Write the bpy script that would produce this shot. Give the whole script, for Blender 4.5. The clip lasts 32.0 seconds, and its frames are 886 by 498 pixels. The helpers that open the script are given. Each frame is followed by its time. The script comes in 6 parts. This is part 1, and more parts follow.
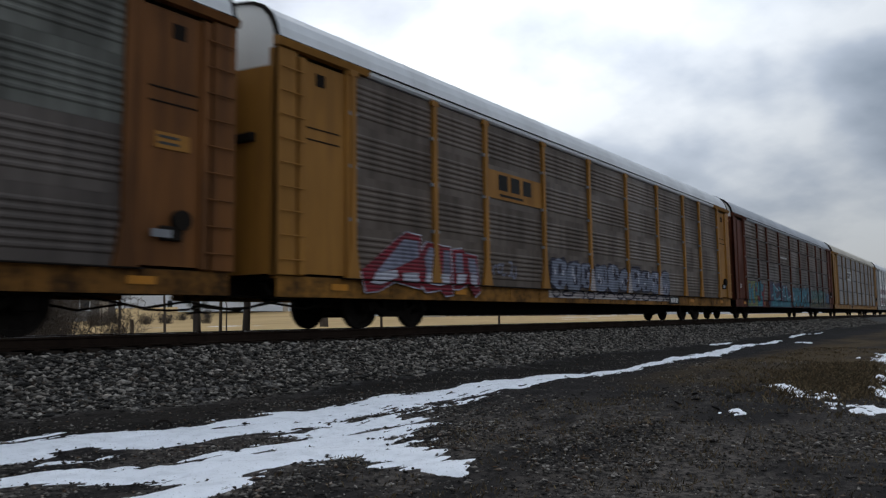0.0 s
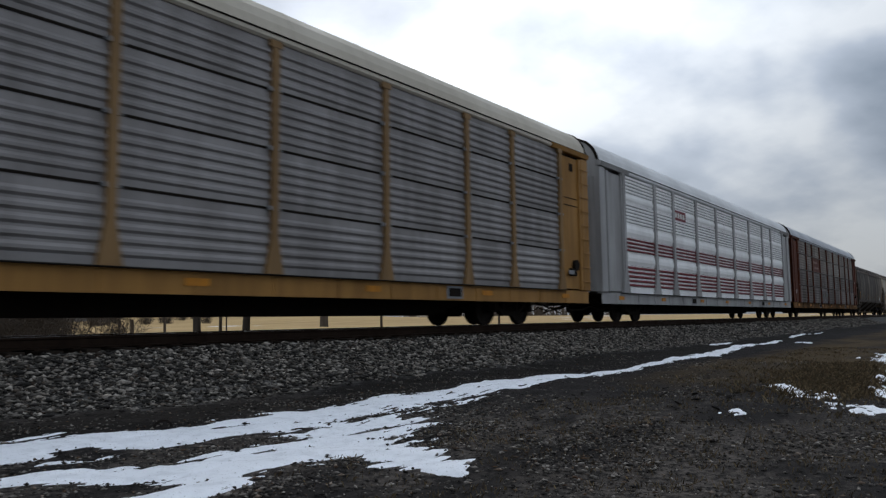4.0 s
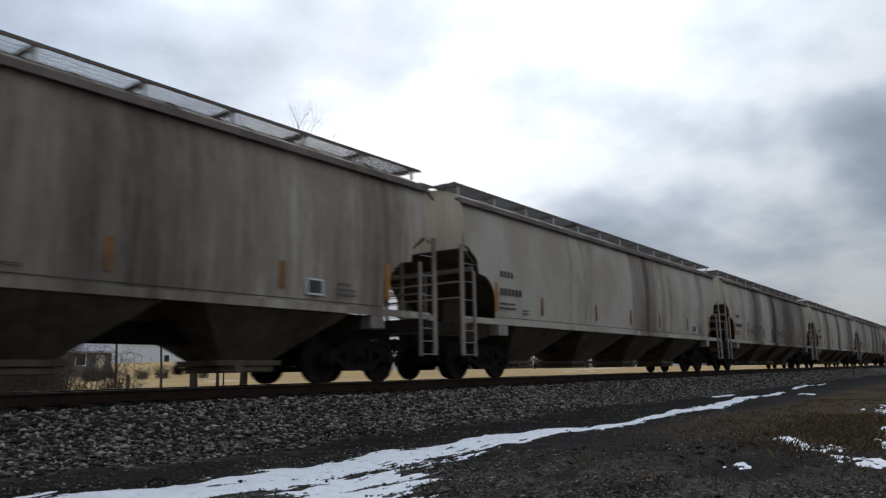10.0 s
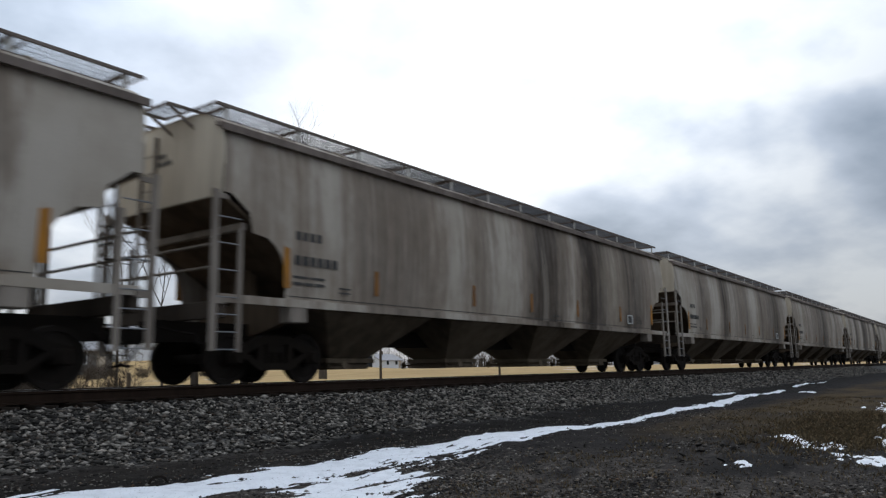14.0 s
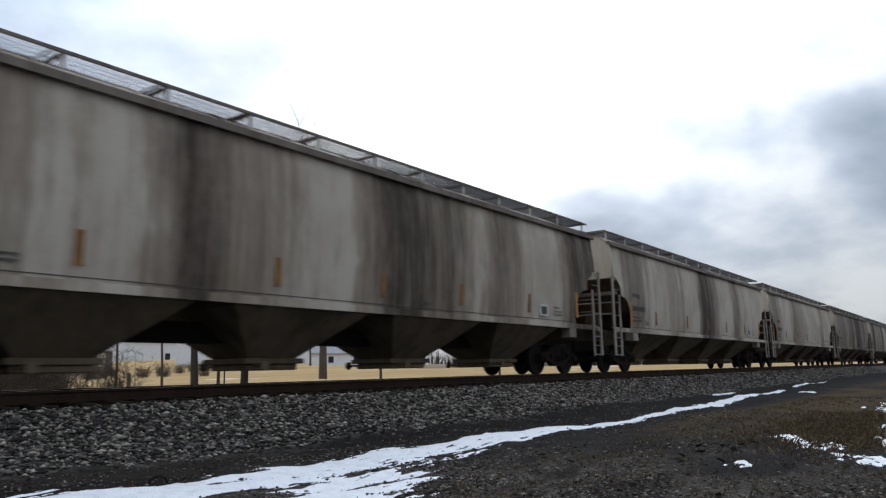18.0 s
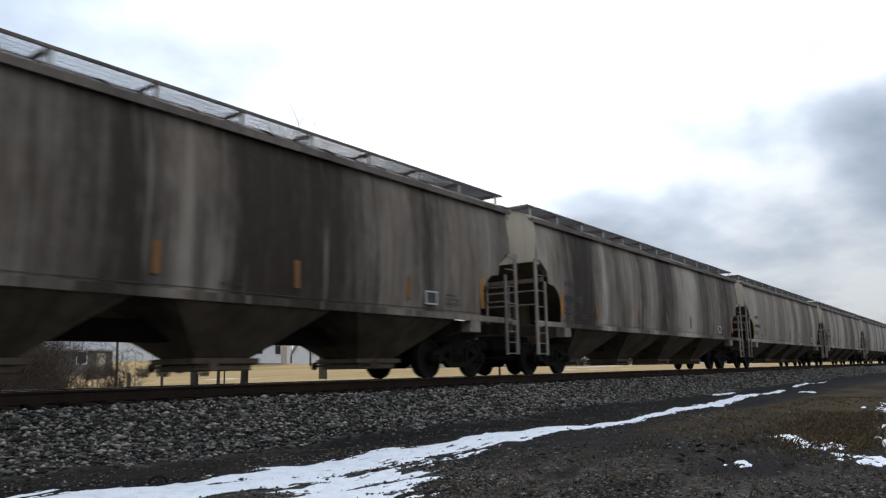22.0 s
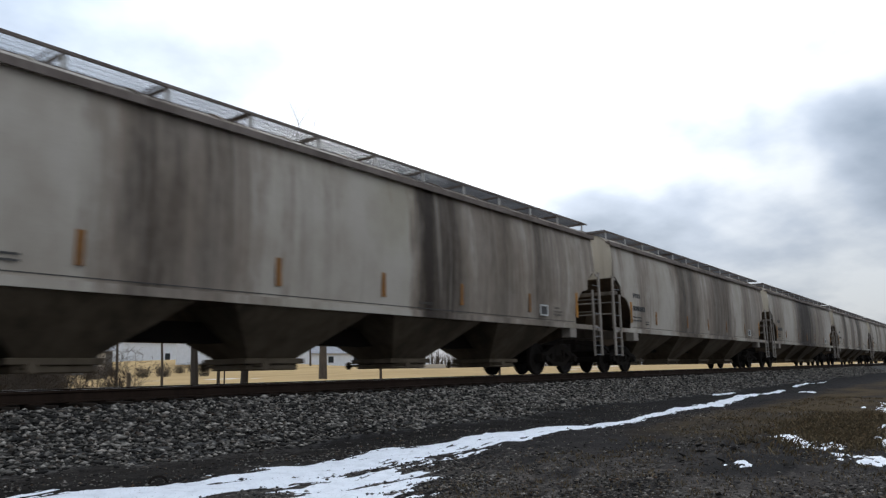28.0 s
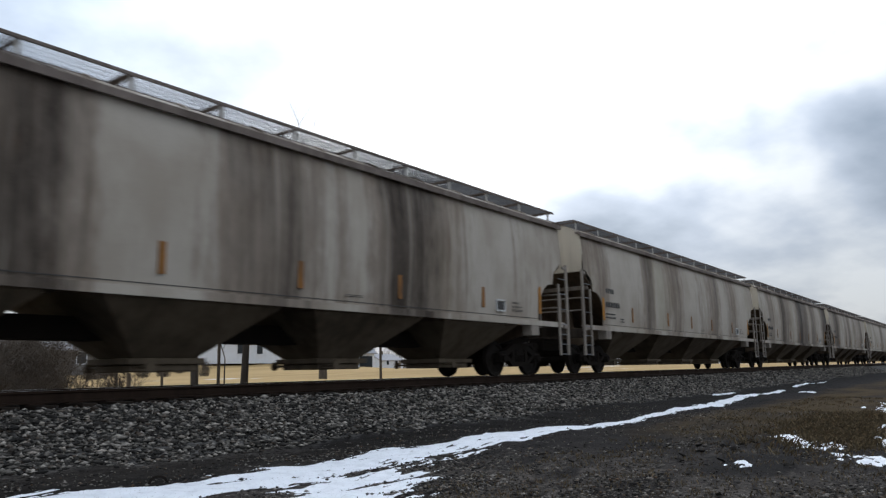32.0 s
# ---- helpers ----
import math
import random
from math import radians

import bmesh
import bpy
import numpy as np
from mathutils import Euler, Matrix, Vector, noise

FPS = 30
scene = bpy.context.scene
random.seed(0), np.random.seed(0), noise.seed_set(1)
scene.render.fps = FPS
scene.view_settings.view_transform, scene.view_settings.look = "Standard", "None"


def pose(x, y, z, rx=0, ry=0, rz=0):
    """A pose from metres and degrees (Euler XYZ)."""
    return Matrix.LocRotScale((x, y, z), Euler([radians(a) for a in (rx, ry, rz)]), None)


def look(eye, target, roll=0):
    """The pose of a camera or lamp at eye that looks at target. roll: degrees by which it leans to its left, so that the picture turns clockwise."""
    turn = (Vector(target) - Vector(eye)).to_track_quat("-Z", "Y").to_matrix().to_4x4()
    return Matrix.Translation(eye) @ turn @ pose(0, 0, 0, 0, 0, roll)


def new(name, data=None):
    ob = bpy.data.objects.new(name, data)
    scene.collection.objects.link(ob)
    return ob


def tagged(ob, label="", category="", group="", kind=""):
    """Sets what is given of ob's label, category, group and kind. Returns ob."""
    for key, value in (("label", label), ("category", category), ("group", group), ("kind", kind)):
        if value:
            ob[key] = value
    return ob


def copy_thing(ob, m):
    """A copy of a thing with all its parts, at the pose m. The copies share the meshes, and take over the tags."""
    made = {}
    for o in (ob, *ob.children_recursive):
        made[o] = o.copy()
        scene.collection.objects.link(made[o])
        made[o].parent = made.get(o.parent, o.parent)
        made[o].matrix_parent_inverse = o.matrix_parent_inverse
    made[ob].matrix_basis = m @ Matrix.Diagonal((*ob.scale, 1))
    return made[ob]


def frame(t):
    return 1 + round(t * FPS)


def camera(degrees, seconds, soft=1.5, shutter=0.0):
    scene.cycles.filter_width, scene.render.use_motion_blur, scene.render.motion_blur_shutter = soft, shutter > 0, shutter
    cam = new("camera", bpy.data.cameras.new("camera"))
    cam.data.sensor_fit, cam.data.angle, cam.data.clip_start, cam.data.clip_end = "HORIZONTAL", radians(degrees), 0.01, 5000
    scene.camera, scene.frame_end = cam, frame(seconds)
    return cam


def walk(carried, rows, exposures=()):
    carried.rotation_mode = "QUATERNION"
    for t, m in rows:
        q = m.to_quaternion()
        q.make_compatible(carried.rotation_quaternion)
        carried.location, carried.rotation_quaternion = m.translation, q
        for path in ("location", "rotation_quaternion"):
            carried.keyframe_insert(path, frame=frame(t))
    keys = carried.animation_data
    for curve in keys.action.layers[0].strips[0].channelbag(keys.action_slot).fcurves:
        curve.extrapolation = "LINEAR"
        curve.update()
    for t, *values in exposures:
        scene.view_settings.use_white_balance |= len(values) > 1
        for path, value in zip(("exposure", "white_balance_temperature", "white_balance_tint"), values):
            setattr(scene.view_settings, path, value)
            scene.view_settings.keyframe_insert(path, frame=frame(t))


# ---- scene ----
# ---- camera ----
EYE = Vector((0.0, 0.0, 0.18))
TRACK_Y = 11.4526          # centre line of the track; the rails' tops lie at z = 0
cam = camera(61.92, 32.0, soft=1.3, shutter=0.2)


def aim(yaw, pitch, roll):
    """The camera's pose: yaw to the left of +y, pitch up, roll as look() has it."""
    y, p = radians(yaw), radians(pitch)
    ahead = Vector((-math.sin(y) * math.cos(p), math.cos(y) * math.cos(p), math.sin(p)))
    return look(EYE, EYE + ahead, roll)


LOW, HIGH = (-53.736, 5.406, -0.738), (-53.85, 9.316, -1.10)
walk(cam, [
    (0.0, aim(*LOW)), (3.0, aim(*LOW)), (6.0, aim(*LOW)), (7.5, aim(*LOW)), (7.8, aim(-53.75, 5.43, -0.76)),
    (8.0, aim(-53.785, 5.56, -0.80)), (8.2, aim(-53.80, 5.72, -0.85)), (8.3, aim(-53.81, 5.86, -0.88)),
    (8.4, aim(-53.82, 6.12, -0.92)), (8.5, aim(-53.83, 6.654, -0.98)), (8.6, aim(-53.82, 7.65, -1.02)),
    (8.7, aim(-53.80, 9.20, -1.06)), (8.8, aim(-53.78, 9.78, -1.09)), (8.9, aim(-53.77, 10.13, -1.11)),
    (9.0, aim(-53.768, 10.33, -1.12)), (9.25, aim(-53.766, 10.45, -1.14)), (9.5, aim(-53.765, 10.475, -1.14)),
    (9.7, aim(-53.80, 10.35, -1.12)), (9.85, aim(-53.87, 10.0, -1.10)), (10.0, aim(-53.90, 9.46, -1.08)),
    (10.2, aim(-53.87, 9.33, -1.10)), (10.5, aim(*HIGH)), (14.0, aim(*HIGH)), (20.0, aim(*HIGH)), (26.0, aim(*HIGH)), (32.0, aim(*HIGH)),
], exposures=[(0, 0.0), (7.5, 0.0), (8.4, 0.0), (9.2, -0.05), (10.5, 0.0), (12.0, 0.1), (14.0, 0.22), (17.0, 0.38), (23.0, 0.45), (32.0, 0.45)])

# ---- sky and light ----
SUN_EL, SUN_AZ = 30.0, 47.0    # degrees; the azimuth runs from +y towards +x


def build_sky():
    world = bpy.data.worlds.new("overcast_sky")
    scene.world = world
    world.use_nodes = True
    nt = world.node_tree
    N, L = nt.nodes, nt.links
    N.clear()
    out, bg = N.new("ShaderNodeOutputWorld"), N.new("ShaderNodeBackground")
    sky = N.new("ShaderNodeTexSky")
    sky.sky_type, sky.sun_disc = "NISHITA", False
    sky.sun_elevation, sky.sun_rotation = radians(SUN_EL), radians(SUN_AZ)
    sky.air_density, sky.dust_density = 1.0, 2.0
    dim = N.new("ShaderNodeVectorMath")
    dim.operation = "SCALE"
    dim.inputs["Scale"].default_value = 0.10
    L.new(sky.outputs[0], dim.inputs[0])
    tc = N.new("ShaderNodeTexCoord")
    # a flat cloud deck: the direction over its height, so that clouds shrink towards the horizon
    sep = N.new("ShaderNodeSeparateXYZ")
    L.new(tc.outputs["Generated"], sep.inputs[0])
    lift = N.new("ShaderNodeMath")
    lift.operation = "ADD"
    lift.inputs[1].default_value = 0.32
    up = N.new("ShaderNodeMath")
    up.operation = "MAXIMUM"
    up.inputs[1].default_value = 0.0
    L.new(sep.outputs[2], up.inputs[0])
    L.new(up.outputs[0], lift.inputs[0])
    deck = N.new("ShaderNodeVectorMath")
    deck.operation = "DIVIDE"
    com = N.new("ShaderNodeCombineXYZ")
    for i in range(3):
        L.new(lift.outputs[0], com.inputs[i])
    L.new(tc.outputs["Generated"], deck.inputs[0])
    L.new(com.outputs[0], deck.inputs[1])
    mp = N.new("ShaderNodeMapping")
    mp.inputs["Location"].default_value = (3.1, 0.7, 0.0)
    mp.inputs["Rotation"].default_value = (0, 0, radians(25))
    mp.inputs["Scale"].default_value = (1.0, 1.0, 0.0)
    L.new(deck.outputs[0], mp.inputs["Vector"])
    big, fine = N.new("ShaderNodeTexNoise"), N.new("ShaderNodeTexNoise")
    big.inputs["Scale"].default_value, big.inputs["Detail"].default_value, big.inputs["Roughness"].default_value = 1.25, 6.0, 0.5
    fine.inputs["Scale"].default_value, fine.inputs["Detail"].default_value = 3.6, 6.0
    L.new(mp.outputs[0], big.inputs["Vector"])
    L.new(mp.outputs[0], fine.inputs["Vector"])
    mix = N.new("ShaderNodeMix")
    mix.inputs["Factor"].default_value = 0.30
    L.new(big.outputs["Fac"], mix.inputs["A"])
    L.new(fine.outputs["Fac"], mix.inputs["B"])
    # the banks and breaks of the deck that stand over the track: yaw, height, reach in degrees, lift
    warp = N.new("ShaderNodeTexNoise")
    warp.inputs["Scale"].default_value, warp.inputs["Detail"].default_value = 4.0, 3.0
    L.new(tc.outputs["Generated"], warp.inputs["Vector"])
    shift = N.new("ShaderNodeVectorMath")
    shift.operation = "MULTIPLY_ADD"
    shift.inputs[1].default_value, shift.inputs[2].default_value = (0.03, 0.03, 0.02), (-0.015, -0.015, -0.01)
    L.new(warp.outputs["Color"], shift.inputs[0])
    bent = N.new("ShaderNodeVectorMath")
    bent.operation = "ADD"
    L.new(tc.outputs["Generated"], bent.inputs[0])
    L.new(shift.outputs[0], bent.inputs[1])
    deck_value = mix.outputs[0]
    for bank_yaw, bank_el, reach, amount in BANKS:
        ya, ea = radians(bank_yaw), radians(bank_el)
        near = N.new("ShaderNodeVectorMath")
        near.operation = "DOT_PRODUCT"
        near.inputs[1].default_value = (math.sin(ya) * math.cos(ea), math.cos(ya) * math.cos(ea), math.sin(ea))
        L.new(bent.outputs[0], near.inputs[0])
        soft = N.new("ShaderNodeMapRange")
        soft.interpolation_type = "SMOOTHSTEP"
        for key, v in (("From Min", math.cos(radians(reach))), ("From Max", 1.0), ("To Min", 0.0), ("To Max", amount)):
            soft.inputs[key].default_value = v
        L.new(near.outputs["Value"], soft.inputs["Value"])
        total = N.new("ShaderNodeMath")
        total.operation = "ADD"
        L.new(deck_value, total.inputs[0])
        L.new(soft.outputs[0], total.inputs[1])
        deck_value = total.outputs[0]
    cloud = N.new("ShaderNodeValToRGB")
    e = cloud.color_ramp.elements
    e[0].position, e[0].color = 0.36, (0.315, 0.39, 0.495, 1)
    e[1].position, e[1].color = 0.60, (0.945, 1.01, 1.085, 1)
    mid = e.new(0.49)
    mid.color = (0.585, 0.67, 0.80, 1)
    L.new(deck_value, cloud.inputs[0])
    # the clouds before the hidden sun are brighter
    az, el = radians(SUN_AZ), radians(SUN_EL)
    dot = N.new("ShaderNodeVectorMath")
    dot.operation = "DOT_PRODUCT"
    dot.inputs[1].default_value = (math.sin(az) * math.cos(el), math.cos(az) * math.cos(el), math.sin(el))
    L.new(tc.outputs["Generated"], dot.inputs[0])
    glow = N.new("ShaderNodeMapRange")
    glow.interpolation_type = "SMOOTHSTEP"
    for key, v in (("From Min", 0.74), ("From Max", 0.99), ("To Min", 0.86), ("To Max", 1.36)):
        glow.inputs[key].default_value = v
    L.new(dot.outputs["Value"], glow.inputs["Value"])
    lit = N.new("ShaderNodeVectorMath")
    lit.operation = "SCALE"
    L.new(cloud.outputs[0], lit.inputs[0])
    L.new(glow.outputs[0], lit.inputs["Scale"])
    both = N.new("ShaderNodeMix")
    both.data_type = "RGBA"
    both.inputs["Factor"].default_value = 0.93
    L.new(dim.outputs[0], both.inputs[6])
    # an overcast sky is darker towards the horizon
    rise = N.new("ShaderNodeMapRange")
    for key, v in (("From Min", 0.0), ("From Max", 0.55), ("To Min", 0.52), ("To Max", 1.2)):
        rise.inputs[key].default_value = v
    L.new(up.outputs[0], rise.inputs["Value"])
    graded = N.new("ShaderNodeVectorMath")
    graded.operation = "SCALE"
    L.new(lit.outputs[0], graded.inputs[0])
    L.new(rise.outputs[0], graded.inputs["Scale"])
    L.new(graded.outputs[0], both.inputs[7])
    L.new(both.outputs[2], bg.inputs[0])
    bg.inputs[1].default_value = SKY
    L.new(bg.outputs[0], out.inputs[0])
    sun = new("sun", bpy.data.lights.new("sun", "SUN"))
    sun.data.energy, sun.data.angle, sun.data.color = 0.6, radians(25), (1.0, 0.96, 0.9)
    d = Vector((math.sin(az) * math.cos(el), math.cos(az) * math.cos(el), math.sin(el)))
    sun.matrix_world = look(d * 60, (0, 0, 0))


SKY = 0.92
BANKS = [(47, 25, 22, 0.04), (62, 21, 14, 0.05), (36, 27, 9, -0.03), (74, 20, 13, 0.05), (83, 19, 10, 0.035), (70, 9.5, 6, -0.05), (76, 10.5, 6.5, -0.07),
         (82, 11.8, 6.5, -0.08), (88, 12.5, 7, -0.08), (66, 8.5, 4, -0.03), (81, 7.4, 6, 0.04), (87, 8.2, 6, 0.04), (82, 28, 8, -0.05)]
build_sky()


# ---- materials ----
class Graph:
    """A small helper round one node material."""

    def __init__(self, name):
        self.m = bpy.data.materials.new(name)
        self.m.use_nodes = True
        self.N, self.L = self.m.node_tree.nodes, self.m.node_tree.links
        self.bsdf = self.N["Principled BSDF"]
        self.tc = self.N.new("ShaderNodeTexCoord")
        self.info = self.N.new("ShaderNodeObjectInfo")

    def put(self, socket, value):
        if hasattr(value, "links"):
            self.L.new(value, socket)
        else:
            socket.default_value = value

    def vec(self, scale=(1, 1, 1), world=False, seeded=True):
        """Coordinates in metres, moved by the object's own random number."""
        mp = self.N.new("ShaderNodeMapping")
        mp.inputs["Scale"].default_value = scale
        if world:
            g = self.N.new("ShaderNodeNewGeometry")
            self.L.new(g.outputs["Position"], mp.inputs["Vector"])
        else:
            self.L.new(self.tc.outputs["Object"], mp.inputs["Vector"])
        if seeded and not world:
            far = self.N.new("ShaderNodeMath")
            far.operation = "MULTIPLY"
            far.inputs[1].default_value = 83.0
            self.L.new(self.info.outputs["Random"], far.inputs[0])
            self.L.new(far.outputs[0], mp.inputs["Location"])
        return mp.outputs[0]

    def noise(self, vec, scale, detail=4.0, rough=0.55):
        n = self.N.new("ShaderNodeTexNoise")
        n.inputs["Scale"].default_value, n.inputs["Detail"].default_value, n.inputs["Roughness"].default_value = scale, detail, rough
        self.L.new(vec, n.inputs["Vector"])
        return n.outputs["Fac"]

    def band(self, fac, lo, hi, a=0.0, b=1.0):
        r = self.N.new("ShaderNodeMapRange")
        r.interpolation_type = "SMOOTHSTEP"
        self.put(r.inputs["Value"], fac)
        for key, v in (("From Min", lo), ("From Max", hi), ("To Min", a), ("To Max", b)):
            self.put(r.inputs[key], v)
        return r.outputs[0]

    def math(self, op, a, b=0.0):
        n = self.N.new("ShaderNodeMath")
        n.operation = op
        self.put(n.inputs[0], a)
        self.put(n.inputs[1], b)
        return n.outputs[0]

    def mix(self, fac, a, b):
        n = self.N.new("ShaderNodeMix")
        n.data_type = "RGBA"
        self.put(n.inputs["Factor"], fac)
        for socket, v in ((n.inputs[6], a), (n.inputs[7], b)):
            self.put(socket, v if hasattr(v, "links") else (*v, 1.0))
        return n.outputs[2]

    def bump(self, height, strength, distance):
        n = self.N.new("ShaderNodeBump")
        n.inputs["Strength"].default_value, n.inputs["Distance"].default_value = strength, distance
        self.L.new(height, n.inputs["Height"])
        self.L.new(n.outputs[0], self.bsdf.inputs["Normal"])

    def done(self, color, rough, metal=0.0, spec=0.5):
        self.bsdf.inputs["Specular IOR Level"].default_value = spec
        self.put(self.bsdf.inputs["Base Color"], color if hasattr(color, "links") else (*color, 1.0))
        self.put(self.bsdf.inputs["Roughness"], rough)
        self.put(self.bsdf.inputs["Metallic"], metal)
        return self.m


def sprayed(name, color, dirt, dirty=0.5, size=2.0, pitch=0.082):
    """Spray paint over a ribbed sheet: blotchy cover that follows the ribs under it."""
    g = Graph(name)
    sep = g.N.new("ShaderNodeSeparateXYZ")
    g.L.new(g.tc.outputs["Object"], sep.inputs[0])
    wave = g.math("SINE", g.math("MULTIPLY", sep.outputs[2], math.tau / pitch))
    broad, fine, grain = g.noise(g.vec((1, 1, 0.6)), size, 5), g.noise(g.vec((0.6, 1, 2.5)), 6.0, 4), g.noise(g.vec(), 60, 3)
    c = g.mix(g.math("MULTIPLY", g.band(broad, 0.35, 0.68), dirty), color, dirt)
    # a darker, broken tone in the low part of each rib wave
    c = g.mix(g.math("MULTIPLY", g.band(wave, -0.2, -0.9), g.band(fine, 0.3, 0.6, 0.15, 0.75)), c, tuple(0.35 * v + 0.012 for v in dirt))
    g.bump(g.math("ADD", g.math("MULTIPLY", wave, 0.5), g.math("MULTIPLY", grain, 0.06)), 0.55, 0.02)
    return g.done(c, 0.6, 0.0, 0.2)


def coat(name, color, dirt=(0.06, 0.05, 0.04), dirty=0.45, rough=0.6, metal=0.0, size=2.0, upright=True, bump=0.15, spec=0.12):
    """Weathered paint or metal: dirt in soft patches and run-down streaks, fine grain over it."""
    g = Graph(name)
    broad = g.noise(g.vec((1, 1, 0.35 if upright else 1)), size, 5)
    streak = g.noise(g.vec((1, 1, 0.07 if upright else 1)), size * 5, 4)
    grain = g.noise(g.vec(), 60, 3)
    fac = g.math("MULTIPLY", g.band(g.math("ADD", g.math("MULTIPLY", broad, 0.6), g.math("MULTIPLY", streak, 0.4)), 0.36, 0.66), dirty)
    c = g.mix(fac, color, dirt)
    c = g.mix(g.band(grain, 0.3, 0.75, 0.0, 0.22), c, tuple(v * 0.6 for v in color))
    g.bump(grain, bump, 0.004)
    return g.done(c, g.band(broad, 0.3, 0.7, rough - 0.12, rough + 0.12), metal, spec)


def hopper_paint(name, grime_map, pale=(0.48, 0.43, 0.365), drab=(0.375, 0.322, 0.262), grime=(0.027, 0.018, 0.0125), most=0.96):
    """Grey-beige car paint with run-down grime: a digit for each metre of the side, 0 clean to 9 black."""
    g = Graph(name)
    sep = g.N.new("ShaderNodeSeparateXYZ")
    g.L.new(g.tc.outputs["Object"], sep.inputs[0])
    wander = g.noise(g.vec((1.3, 0.2, 0.55)), 1.0, 4, 0.6)
    along = g.math("ADD", g.math("DIVIDE", sep.outputs[0], 20.4), g.math("MULTIPLY", g.math("SUBTRACT", wander, 0.5), 0.065))
    ramp = g.N.new("ShaderNodeValToRGB")
    g.L.new(along, ramp.inputs[0])
    e = ramp.color_ramp.elements
    while len(e) < len(grime_map):
        e.new(0.5)
    for k, digit in enumerate(grime_map):
        v = min(1.0, max(0.0, (int(digit) - 1) / 6.2))
        e[k].position, e[k].color = (k + 0.5) / len(grime_map), (v, v, v, 1)
    streak = g.noise(g.vec((1, 0.15, 0.05)), 2.3, 4, 0.6)
    thin = g.noise(g.vec((1, 0.15, 0.07)), 8.0, 4, 0.65)
    patch = g.noise(g.vec((1, 1, 0.7)), 0.7, 5)
    fleck = g.noise(g.vec((1, 1, 0.5)), 5.0, 5, 0.65)
    grain = g.noise(g.vec(), 45, 3)
    soil = g.math("ADD", ramp.outputs[0], g.math("MULTIPLY", g.math("SUBTRACT", streak, 0.5), 0.78))
    soil = g.math("ADD", soil, g.math("MULTIPLY", g.math("SUBTRACT", thin, 0.5), 0.46))
    soil = g.math("ADD", soil, g.math("MULTIPLY", g.math("SUBTRACT", fleck, 0.5), 0.34))
    c = g.mix(g.band(patch, 0.35, 0.68), pale, drab)
    c = g.mix(g.band(g.noise(g.vec((1, 1, 0.8)), 0.35, 4), 0.5, 0.72, 0, 0.30), c, (0.40, 0.375, 0.27))
    c = g.mix(g.band(soil, 0.08, 0.42, 0.0, 0.60), c, (0.205, 0.152, 0.112))
    c = g.mix(g.band(soil, 0.20, 1.04, 0.0, most), c, grime)
    # paler washed runs through the grime
    wash = g.noise(g.vec((1, 0.15, 0.035)), 3.0, 4, 0.6)
    c = g.mix(g.band(wash, 0.595, 0.675, 0.0, 0.46), c, (0.35, 0.305, 0.25))
    c = g.mix(g.math("MULTIPLY", g.band(thin, 0.60, 0.74, 0.0, 0.45), g.band(patch, 0.45, 0.7)), c, (0.20, 0.10, 0.05))
    c = g.mix(g.band(grain, 0.4, 0.8, 0.0, 0.16), c, (0.2, 0.18, 0.16))
    g.bump(grain, 0.1, 0.003)
    return g.done(c, g.band(patch, 0.3, 0.7, 0.58, 0.72), 0.0, 0.14)


